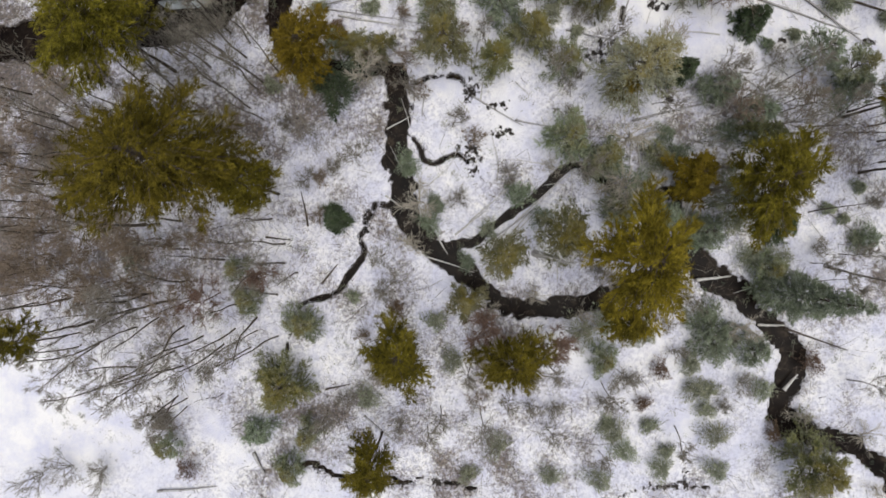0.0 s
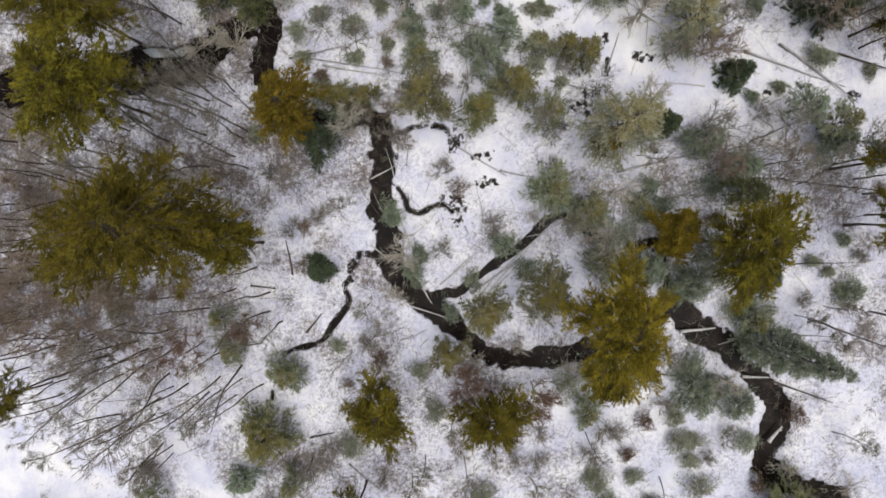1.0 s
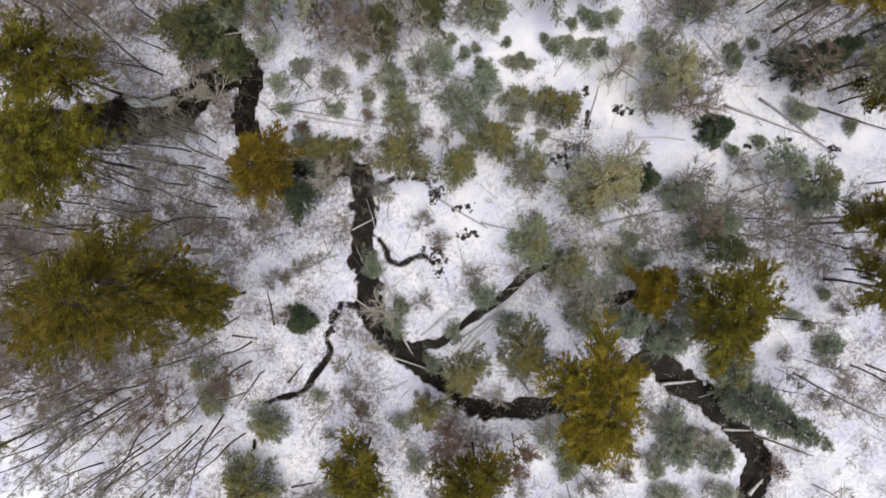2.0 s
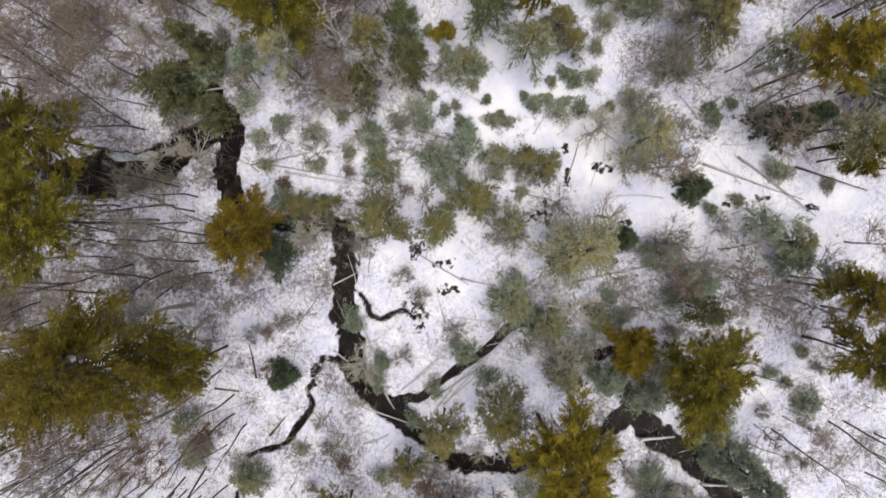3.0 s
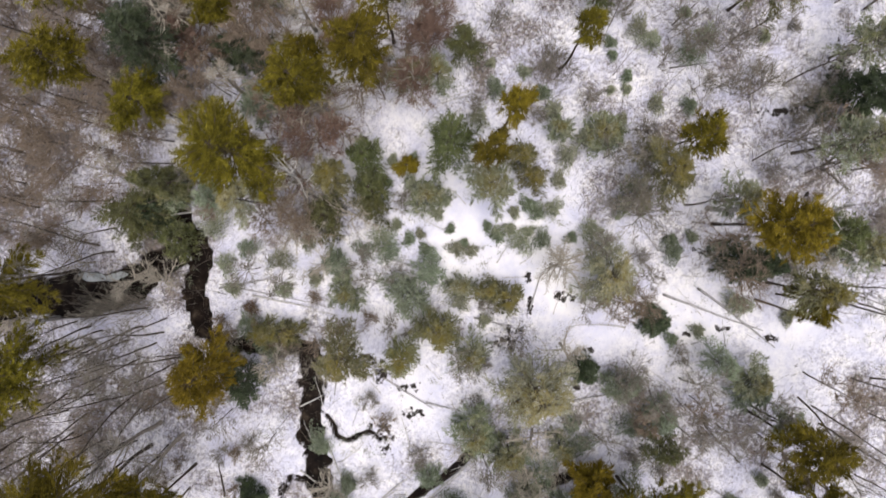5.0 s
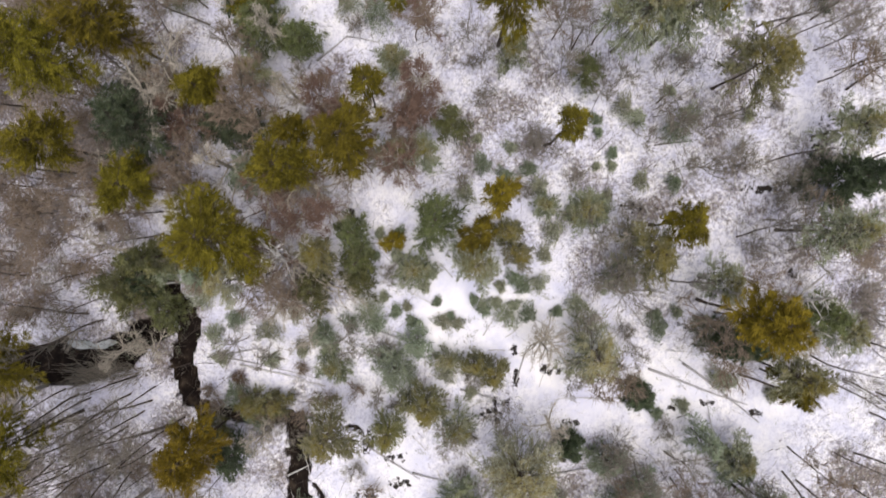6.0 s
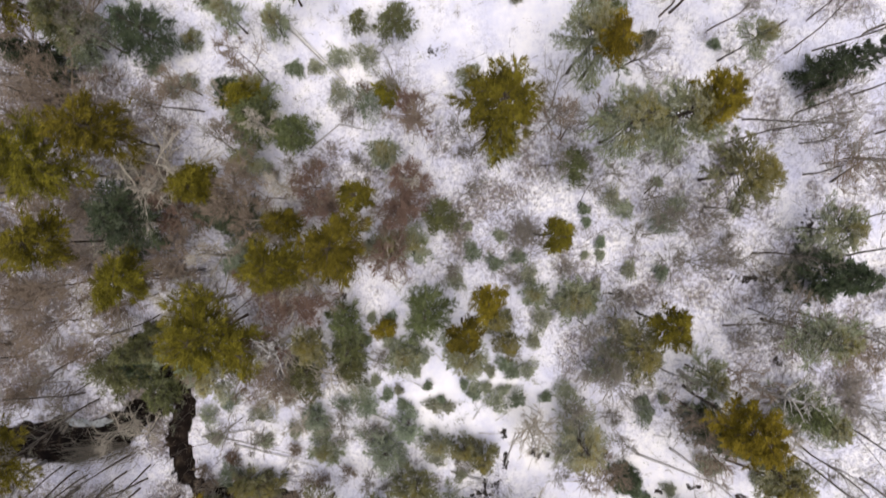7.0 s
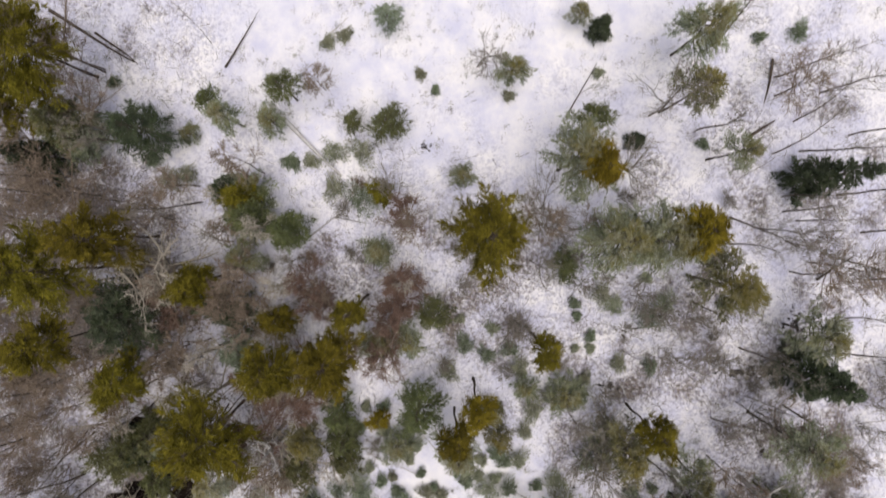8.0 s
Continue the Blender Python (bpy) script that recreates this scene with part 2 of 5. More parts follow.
# ---- lie of the land ----
def slope(x, y):
    """Height of the forest floor without its creeks."""
    return -0.3 + 0.087 * 55 * np.tanh(np.asarray(x) / 55) + 0.031 * 120 * np.tanh(np.asarray(y) / 120)


def thing(name, x, y, label, category, group="", sink=0.06):
    ob = new(name)
    ob.location = (x, y, float(slope(x, y)) - sink)
    ob.empty_display_size = 0.3
    return tagged(ob, label, category, group)


SEED = [100]


def rng_next():
    SEED[0] += 1
    return np.random.default_rng(SEED[0])


PROFILE = {
    "pine": lambda s: np.sqrt(np.clip(1 - (1.25 * s - 0.25) ** 2, 0, 1)) * 0.95 + 0.05,
    "hemlock": lambda s: np.clip(1 - s ** 1.7, 0, 1) ** 0.85 + 0.04,
    "spruce": lambda s: np.clip(1 - s, 0, 1) ** 0.8 + 0.03,
}


def needle_blades(rng, at, way, length, width):
    """Slim three-cornered sprays of needles, one for each row."""
    n = len(at)
    way = unit(way)
    side = unit(np.cross(way, unit(rng.normal(0, 0.6, (n, 3)) + np.array([0, 0, 1.0]))))
    length = length * rng.uniform(0.6, 1.4, n)[:, None]
    width = width * rng.uniform(0.6, 1.3, n)[:, None]
    v = np.stack((at - side * width * 0.5, at + side * width * 0.5, at + way * length), 1).reshape(-1, 3)
    return v, np.arange(3 * n).reshape(-1, 3)


def conifer(name, x, y, h, r, form, mat, label, low=0.3, lobes=0.25, blade=0.26, slim=0.17, thick=1200, boughs=1.0, droop=0.0, plume=0.36, spread=0.55, deep=2.6, category="tree", group=""):
    """An evergreen: a tapered trunk, boughs in uneven whorls with flat fans of side twigs, and sprays of needles along the twigs."""
    rng = rng_next()
    tree = thing(name, x, y, label, category, group)
    low = max(low, 1 - deep * r / h)
    p1, p2, p3 = rng.uniform(0, 6.28, 3)
    count = int(np.clip(18 + 11.0 * r * np.sqrt(h * (1 - low) / max(r, 0.5)), 22, 150) * boughs)
    s = np.sort(rng.uniform(0, 1, count)) ** 0.85
    az = np.cumsum(rng.uniform(1.7, 3.1, count))
    lobe = 1 + lobes * (np.sin(2 * az + p1) + 0.8 * np.sin(3 * az + p2) + 0.5 * np.sin(5 * az + p3 + 4 * s))
    reach = np.maximum(r * PROFILE[form](s) * np.clip(lobe, 0.4, 1.45) * rng.uniform(0.72, 1.1, count), 0.16)
    z0 = h * (low + (1 - low) * s) * 0.97
    bend = rng.normal(0, 0.012 * h, 2)
    rise = np.interp(s, (0, 0.6, 1), (0.0, 0.25, 0.9) if form != "spruce" else (-0.2, 0.0, 0.8)) + rng.normal(0, 0.1, count)
    way = np.stack((np.cos(az), np.sin(az), rise), 1)
    start = np.stack((bend[0] * z0 / h, bend[1] * z0 / h, z0), 1)
    lp, lr = limbs(rng, start, way, reach, np.clip(0.011 * reach + 0.01, 0.014, 0.07), 5, 0.08, -0.04 - droop)
    lp[:, :, 2] = np.maximum(lp[:, :, 2], 0.12)
    # the trunk
    k = np.linspace(0, 1, 7)
    tp = np.stack((bend[0] * k, bend[1] * k, h * 0.98 * k), 1) + np.concatenate((np.zeros((1, 3)), rng.normal(0, 0.004 * h, (6, 3)) * [1, 1, 0]))
    tr = (0.0065 * h + 0.03) * (1 - 0.93 * k)
    tr[0] *= 1.2
    part("trunk", mesh_of("trunk", *joined((tube_along(tp, tr, 6), ribbons(rng, lp, lr))), BARK), tree)
    # side twigs in a flat fan along the outer part of each bough
    per = np.maximum((3 + 5.5 * np.sqrt(reach) + 3 * reach).astype(int), 4)
    idx = np.repeat(np.arange(count), per)
    t = rng.uniform(0.12, 1.0, len(idx)) ** 0.8
    seg = np.minimum((t * 5).astype(int), 4)
    a, b = lp[idx, seg], lp[idx, seg + 1]
    at = a + (b - a) * (t * 5 - seg)[:, None]
    out = unit(b - a)
    across = unit(np.stack((-out[:, 1], out[:, 0], np.zeros(len(idx))), 1))
    side = rng.choice((-1.0, 1.0), len(idx)) * rng.uniform(0.35, 1.15, len(idx))
    tw = unit(out + across * side[:, None] + np.stack((np.zeros(len(idx)), np.zeros(len(idx)), rng.normal(-0.05 - droop, 0.22, len(idx))), 1))
    tl = reach[idx] * plume * (1.25 - t) * rng.uniform(0.5, 1.2, len(idx)) + 0.12
    # needles, in numbers that follow the length of the twigs
    n = int(thick * r * r * (0.65 + 0.35 * min(h * (1 - low) / (2 * r), 2.5)) + 250)
    pick = rng.choice(len(idx), n, p=tl / tl.sum())
    u = rng.uniform(0, 1, n)
    c = at[pick] + tw[pick] * (tl[pick] * u)[:, None] + rng.normal(0, 0.035, (n, 3))
    c[:, 2] = np.maximum(c[:, 2] - 0.12 * tl[pick] * u * u, 0.08)
    d = tw[pick] + rng.normal(0, spread, (n, 3)) + np.array([0, 0, 0.22])
    part("crown", mesh_of("crown", *needle_blades(rng, c, d, blade, blade * slim), mat), tree)
    return tree


def bare_tree(name, x, y, h, r, mat, label, fine=1.0, low=0.4, lean=0.0, category="tree", group="", stems=1, thick=1.0, up=0.16, twig=0.011, split=True, stem=None, limb_mat=None):
    """A leafless tree: trunk, ascending limbs, side branches and twigs."""
    rng = rng_next()
    tree = thing(name, x, y, label, category, group)
    base = np.zeros((stems, 3))
    base[:, :2] = rng.normal(0, 0.12, (stems, 2)) * (stems > 1)
    way = rng.normal(0, 0.05 + 0.22 * (stems > 1), (stems, 3)) + np.array([0, 0, 1.0])
    a = rng.uniform(0, 6.28)
    way[:, :2] += lean * np.array([np.cos(a), np.sin(a)])
    tp, tr = limbs(rng, base, way, np.full(stems, h * 0.92) * rng.uniform(0.85, 1.05, stems), np.full(stems, (0.0055 * h + 0.015) * thick), 8, 0.045, 0.02)
    tr = tr[:, :1] * np.linspace(1, 0.1, 9)[None] ** 0.8
    part("trunk", mesh_of("trunk", *joined([tube_along(a, b, 6) for a, b in zip(tp, tr)]), stem or mat), tree)
    n1 = max(int((9 + 0.6 * h) / stems), 4)
    s1, w1, t1 = offshoots(rng, tp, n1, low, 0.1)
    az = rng.uniform(0, 6.28, len(s1))
    w1 = np.stack((np.cos(az), np.sin(az), rng.uniform(0.35, 1.0, len(s1))), 1)
    l1 = r * (1.15 - 0.75 * np.clip((t1 - low) / (1 - low), 0, 1)) * rng.uniform(0.6, 1.15, len(s1))
    p1, r1 = limbs(rng, s1, w1, l1, 0.011 * l1 * thick + 0.006, 4, 0.16, up)
    k2, k3 = max(int(6 * fine), 2), max(int(8 * fine), 2)
    s2, w2, t2 = offshoots(rng, p1, k2, 0.15, 0.5)
    l2 = np.repeat(l1, k2) * 0.55 * (1.2 - t2) * rng.uniform(0.6, 1.2, len(s2)) + 0.15
    p2, r2 = limbs(rng, s2, w2, l2, 0.009 * l2 * thick + 0.008, 2, 0.2, up)
    s3, w3, t3 = offshoots(rng, p2, k3, 0.15, 0.6)
    l3 = np.repeat(l2, k3) * 0.5 * rng.uniform(0.6, 1.3, len(s3)) + 0.15
    p3, r3 = limbs(rng, s3, w3, l3, np.full(len(s3), twig), 1, 0.2, up)
    pieces = []
    for i in range(len(p1)):
        a, b = slice(i * k2, (i + 1) * k2), slice(i * k2 * k3, (i + 1) * k2 * k3)
        thick_ones = joined((limb_tubes(p1[i:i + 1], r1[i:i + 1], 3), ribbons(rng, p2[a], r2[a])))
        twigs = ribbons(rng, p3[b], r3[b])
        pieces.append(joined((thick_ones, twigs)))
        if limb_mat:
            tagged(part("twigwork", mesh_of("twigwork", *twigs, mat), part("limb", mesh_of("limb", *thick_ones, limb_mat), tree)), kind="stuff")
        elif split:
            part("limb", mesh_of("limb", *pieces[-1], mat), tree)
    if not split:
        tagged(part("branchwork", mesh_of("branchwork", *joined(pieces), mat), tree), kind="stuff")
    return tree


def shrub(name, x, y, h, r, mat, label, count=160, blade=0.3, group=""):
    """A low bush: stems from one root and leafy sprays in an uneven dome."""
    rng = rng_next()
    bush = thing(name, x, y, label, "bush", group, 0.03)
    n = 9
    az = rng.uniform(0, 6.28, n)
    way = np.stack((np.cos(az), np.sin(az), rng.uniform(0.6, 1.6, n)), 1)
    lp, lr = limbs(rng, np.zeros((n, 3)), way, np.full(n, 0.85 * max(h, r)), np.full(n, 0.018), 3, 0.15, 0.05)
    tagged(part("stemwork", mesh_of("stemwork", *limb_tubes(lp, lr, 3), BROWNWOOD), bush), kind="stuff")
    az = rng.uniform(0, 6.28, count)
    rr = np.sqrt(rng.uniform(0, 1, count)) * rng.uniform(0.45, 1.2, count)
    p = rng.uniform(0, 6.28, 2)
    edge = 1 + 0.25 * np.sin(2 * az + p[0]) + 0.25 * np.sin(3 * az + p[1]) + 0.15 * np.sin(7 * az)
    c = np.stack((np.cos(az) * rr * r * edge, np.sin(az) * rr * r * edge, h * np.sqrt(np.clip(1 - 0.9 * rr * rr, 0, 1)) * rng.uniform(0.45, 1, count)), 1)
    d = np.stack((np.cos(az) * rr, np.sin(az) * rr, rng.uniform(0.1, 0.8, count)), 1) + rng.normal(0, 0.45, (count, 3))
    part("foliage", mesh_of("foliage", *needle_blades(rng, c, d, blade, blade * 0.3), mat), bush)
    return bush


def log(x0, y0, x1, y1, rad, mat, label, name="fallen_log", lift=0.1, group="fallen logs", stubs=5, top=0.35, wander=0.025):
    """A felled or wind-thrown trunk that lies on the ground, with broken stubs."""
    rng = rng_next()
    ob = thing(name, x0, y0, label, "log", group, 0.0)
    z0, z1 = float(slope(x0, y0)), float(slope(x1, y1))
    way = np.array([[x1 - x0, y1 - y0, z1 - z0]])
    n = np.linalg.norm(way)
    pts, r = limbs(rng, np.array([[0, 0, lift + rad * 0.8]]), way, np.array([n]), np.array([rad]), 7, wander, 0.0)
    r = rad * np.linspace(1, top, 8)[None]
    line = np.concatenate((pts[0, :1], pts[0], pts[0, -1:])) + np.concatenate((-unit(way) * 0.01, np.zeros((8, 3)), unit(way) * 0.01))
    part("stem", mesh_of("stem", *tube_along(line, np.concatenate(((0.004,), r[0], (0.004,))), 7), mat), ob)
    if stubs:
        s, w, t = offshoots(rng, pts, stubs, 0.3, 0.7)
        l = rng.uniform(0.3, 1.3, stubs) * min(1.0, n / 6)
        sp, sr = limbs(rng, s, w, l, np.full(stubs, rad * 0.3), 3, 0.12, 0.0)
        tagged(part("broken_branchwork", mesh_of("broken_branchwork", *limb_tubes(sp, sr, 3), mat), ob), kind="stuff")
    return ob


# ---- the ground, one sheet with the creeks cut into it ----
def value_noise(x, y, size, seed):
    """Smooth noise between -1 and 1 whose lumps are about size metres across."""
    table = np.random.default_rng(seed).uniform(-1, 1, (256, 256))
    x, y = np.asarray(x) / size, np.asarray(y) / size
    i, j = np.floor(x).astype(int), np.floor(y).astype(int)
    u, v = x - i, y - j
    u, v = u * u * (3 - 2 * u), v * v * (3 - 2 * v)
    g = lambda a, b: table[a % 256, b % 256]
    return (g(i, j) * (1 - u) + g(i + 1, j) * u) * (1 - v) + (g(i, j + 1) * (1 - u) + g(i + 1, j + 1) * u) * v


def axis(lo, a, b, hi, fine, step):
    """Fine steps from a to b, even ones from lo to hi, and growing ones out to the horizon on both sides."""
    out = np.cumsum(step * 1.6 ** np.arange(1, 24))
    out = out[out < 3000]
    return np.concatenate((lo - out[::-1], np.arange(lo, a, step), np.arange(a, b, fine), np.arange(b, hi, step), hi + out))


GX, GY = np.meshgrid(axis(-38, -12, 26, 46, 0.16, 0.34), axis(-26, -8, 22, 68, 0.16, 0.34))
CUT = np.zeros(GX.shape)
BANK = np.full(GX.shape, 4.0)
WOBBLE = 0.7 * value_noise(GX, GY, 1.3, 3) + 0.7 * value_noise(GX, GY, 0.55, 4) + 0.45 * value_noise(GX, GY, 0.28, 12)
BROAD = value_noise(GX, GY, 4.0, 5)
COURSE = []


def creek(half, depth, *course):
    """Cuts a watercourse of that half width and depth along a smooth line through the places given."""
    p = np.array([course[0], *course, course[-1]])
    pts = []
    for k in range(1, len(p) - 2):
        n = max(int(np.linalg.norm(p[k + 1] - p[k]) / 0.14), 2)
        t = np.linspace(0, 1, n, endpoint=False)[:, None]
        pts.append(0.5 * (2 * p[k] + (p[k + 1] - p[k - 1]) * t + (2 * p[k - 1] - 5 * p[k] + 4 * p[k + 1] - p[k + 2]) * t ** 2
                          + (3 * p[k] - p[k - 1] - 3 * p[k + 1] + p[k + 2]) * t ** 3))
    pts = np.concatenate((*pts, p[-1:]))
    COURSE.append((half, pts))
    m = half + 3
    ys = np.where((GY[:, 0] > pts[:, 1].min() - m) & (GY[:, 0] < pts[:, 1].max() + m))[0]
    xs = np.where((GX[0] > pts[:, 0].min() - m) & (GX[0] < pts[:, 0].max() + m))[0]
    box = np.ix_(ys, xs)
    d = np.full(GX[box].shape, 1e9)
    for a, b in pts:
        d = np.minimum(d, (GX[box] - a) ** 2 + (GY[box] - b) ** 2)
    rough = min(half * 0.45, 0.42)
    e = np.sqrt(d) - half * (1 + 0.28 * BROAD[box]) - rough * WOBBLE[box]
    BANK[box] = np.minimum(BANK[box], e)
    t = np.clip((0.06 - e) / 0.3, 0, 1)
    CUT[box] = np.maximum(CUT[box], depth * t * t * (3 - 2 * t))


MIRE = np.zeros(GX.shape)


def mire(x, y, rx, ry):
    """A cluster of small wet holes in the snow."""
    np.maximum(MIRE, np.exp(-(((GX - x) / rx) ** 2 + ((GY - y) / ry) ** 2) * 0.8), out=MIRE)


creek(0.95, 0.7, (-3.7, 12.9), (-3.7, 11.7), (-3.6, 9.8), (-3.7, 7.6), (-3.8, 5.7), (-3.3, 3.9), (-3.2, 2.3))
creek(0.78, 0.7, (-3.2, 2.3), (-2.7, 0.7), (-1.3, -0.7), (0.0, -1.8), (1.9, -3.3), (3.3, -4.6), (4.7, -5.6), (6.3, -6.1), (8.1, -6.1), (9.9, -5.9), (12.6, -5.3), (15.7, -3.9), (19.5, -1.4))
creek(0.9, 0.7, (19.4, -0.5), (20.2, -1.9), (21.5, -3.3), (23.2, -4.6), (24.5, -6.1), (26.1, -7.4), (27.3, -8.6), (27.9, -10.2), (27.5, -11.5), (27.0, -12.9), (26.8, -14.5), (27.8, -15.5), (29.3, -16.0), (30.8, -16.3), (32.3, -16.8), (33.7, -17.7), (36.8, -20.6))
creek(0.34, 0.7, (-0.3, -1.3), (1.3, -0.8), (2.6, -0.8), (3.5, 0.2), (4.4, 0.9), (5.5, 1.6), (6.7, 2.4), (7.8, 3.3), (8.7, 4.2), (9.8, 5.1), (10.9, 5.5), (12.1, 4.8))
creek(0.34, 0.7, (11.8, 4.9), (13.6, 3.6), (13.8, 2.2), (14.9, 2.3), (16.4, 2.9), (18.0, 3.4), (18.6, 2.4), (18.8, 1.1), (19.8, -1.0))
creek(0.21, 0.6, (-3.7, 2.5), (-4.6, 2.3), (-5.5, 2.5), (-5.8, 1.7), (-6.3, 1.0), (-6.4, 0.3), (-6.9, -0.3), (-6.5, -1.5), (-7.1, -2.6), (-8.1, -3.8), (-8.7, -4.8), (-10.1, -5.4), (-11.5, -5.8), (-12.5, -6.9), (-13.2, -10.0))
creek(0.2, 0.6, (-3.2, 8.4), (-2.7, 8.0), (-2.3, 7.6), (-1.8, 6.8), (-1.6, 6.0), (-0.6, 5.7), (0.3, 6.2), (1.2, 6.4), (2.1, 5.8))
creek(0.21, 0.6, (-3.2, 11.8), (-2.7, 12.1), (-1.8, 12.4), (-0.9, 12.7), (0.3, 12.7), (1.4, 12.5), (1.9, 11.5))
creek(0.22, 0.6, (-12.9, -21.0), (-12.3, -20.0), (-11.1, -19.5), (-9.8, -20.2), (-8.8, -20.6), (-6.9, -20.9), (-4.5, -20.6), (-3.3, -21.0), (-1.8, -20.5), (-0.7, -20.7), (0.8, -20.9), (2.9, -21.4))
creek(0.13, 0.5, (14.4, -21.5), (15.7, -20.9), (16.8, -20.7), (18.4, -20.5), (19.6, -20.0), (20.4, -20.5), (21.5, -20.6))
creek(0.91, 0.7, (-16.7, 25.7), (-15.0, 24.1), (-13.3, 22.4), (-13.1, 20.5), (-13.7, 18.4), (-13.2, 16.4), (-12.6, 14.5), (-11.7, 13.7))
creek(0.6, 0.7, (-11.7, 13.7), (-8.3, 13.4), (-4.9, 13.4), (-3.7, 12.6))
creek(1.75, 0.7, (-38.0, 16.0), (-33.5, 16.6), (-28.9, 17.3), (-25.9, 17.6), (-22.9, 17.9), (-20.4, 18.2), (-18.6, 18.8))
creek(1.2, 0.7, (-18.6, 18.8), (-16.9, 19.8), (-15.4, 20.6))
mire(2.5, 5.2, 0.7, 0.9)
mire(1.7, 7.0, 0.9, 0.7)
mire(19.5, -19.0, 0.4, 1.3)
mire(2.4, 11.6, 0.9, 1.4)
mire(4.3, 10.3, 1.4, 0.6)
mire(-6.3, 1.2, 0.7, 1.4)
mire(12.9, 6.3, 1.2, 1.0)
mire(16.0, 6.6, 1.4, 0.8)
mire(2.2, 6.4, 1.17, 1.35)
mire(4.8, 8.1, 1.35, 0.63)
mire(2.3, 11.3, 1.00, 0.91)
mire(13.4, 14.9, 0.93, 1.02)
mire(12.6, 14.0, 0.65, 1.02)
mire(18.6, 3.3, 0.83, 0.65)
mire(22.4, 22.6, 0.45, 0.27)
mire(20.3, 22.3, 0.54, 0.36)
mire(16.7, 17.8, 1.15, 0.53)
mire(14.1, 17.1, 0.53, 0.97)
mire(17.9, 10.5, 0.80, 0.54)
mire(19.1, 29.4, 1.18, 0.45)
mire(22.9, 30.8, 0.74, 0.83)
mire(31.4, 32.3, 1.46, 0.39)
mire(27.5, 21.4, 1.20, 0.37)
mire(29.0, 15.5, 0.93, 0.37)
mire(32.6, 14.8, 0.76, 0.48)
mire(37.1, 35.8, 1.17, 1.95)
mire(34.0, 32.2, 1.93, 0.68)
mire(22.6, 30.8, 1.48, 0.42)
mire(7.9, 50.0, 0.81, 0.63)
mire(35.9, 32.6, 0.59, 0.49)
mire(33.0, 32.1, 2.10, 0.47)
mire(26.2, 15.0, 0.94, 0.38)
mire(17.3, 17.7, 0.63, 0.36)
mire(13.9, 19.3, 0.54, 0.63)
mire(-0.2, -20.8, 1.45, 0.48)
mire(18.6, -20.5, 2.96, 0.49)
mire(-10.7, -19.8, 0.79, 0.49)
mire(18.5, 13.6, 1.39, 0.37)
mire(17.4, 12.5, 0.65, 0.46)
mire(35.2, 17.7, 0.68, 0.87)
mire(0.7, 30.2, 0.64, 0.73)
mire(12.0, 14.3, 1.10, 0.92)
mire(35.2, 25.6, 0.67, 0.48)
mire(12.5, 15.0, 0.61, 0.79)
mire(18.2, 3.1, 0.74, 0.64)


def near_water(x, y, gap):
    return any(np.min((pts[:, 0] - x) ** 2 + (pts[:, 1] - y) ** 2) < (half + gap) ** 2 for half, pts in COURSE)


def blob(x, y, rx, ry):
    return np.exp(-((GX - x) / rx) ** 2 - ((GY - y) / ry) ** 2)


def grid_faces(rows, cols):
    k = np.arange(rows * cols).reshape(rows, cols)
    return np.stack((k[:-1, :-1], k[:-1, 1:], k[1:, 1:], k[1:, :-1]), -1)


LAND = slope(GX, GY)
HEIGHT = LAND + 0.1 * value_noise(GX, GY, 3.1, 6) + 0.05 * value_noise(GX, GY, 0.8, 7) + 0.03 * value_noise(GX, GY, 0.37, 8) - CUT
faces = grid_faces(*GX.shape)
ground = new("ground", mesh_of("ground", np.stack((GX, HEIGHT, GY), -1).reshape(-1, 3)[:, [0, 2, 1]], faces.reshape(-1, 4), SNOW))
tagged(ground, "thin snow over leaf litter and grass on a forest floor", "ground", kind="structure")
ground.data.polygons.foreach_set("use_smooth", np.ones(len(ground.data.polygons), bool))
LITTER = (0.22 + 0.48 * blob(-37, 4, 9, 15) + 0.6 * blob(-27, 36, 13, 17) + 0.15 * blob(38, 26, 9, 8) + 0.1 * blob(33, 10, 10, 22) + 0.15 * blob(30, 42, 12, 10) + 0.15 * blob(20, 36, 8, 6)
          - 0.5 * blob(1.5, 8.5, 5, 5) - 0.9 * blob(9.5, 23, 8, 6) - 0.5 * blob(17, 19, 7, 4) - 0.5 * blob(24, 16.5, 8, 4) - 0.4 * blob(33, 15, 7, 4) - 1.5 * blob(-35, -16, 10, 7.5) - 0.9 * np.exp(-(np.abs((GX + 22.4) * 0.765 + (GY + 12.9) * 0.644) / 0.8) ** 2) * ((GY < -11) & (GY > -20)) - 0.4 * blob(22, -12, 12, 8) - 0.85 * blob(10, 58, 24, 12)
          + 0.3 * value_noise(GX, GY, 5.0, 11) + 0.35 * value_noise(GX, GY, 1.7, 13))
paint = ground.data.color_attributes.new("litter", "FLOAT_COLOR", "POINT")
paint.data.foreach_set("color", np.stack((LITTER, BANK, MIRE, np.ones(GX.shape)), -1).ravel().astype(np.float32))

wet = CUT > 0.18
cells = faces[(wet[:-1, :-1] | wet[1:, 1:] | wet[1:, :-1] | wet[:-1, 1:])]
used, index = np.unique(cells, return_inverse=True)
level = np.stack((GX, GY, LAND - 0.3), -1).reshape(-1, 3)[used]
water = new("water", mesh_of("water", level, index.reshape(-1, 4), WATER))
tagged(water, "dark brown creek water between snowy banks", "creek", kind="structure")


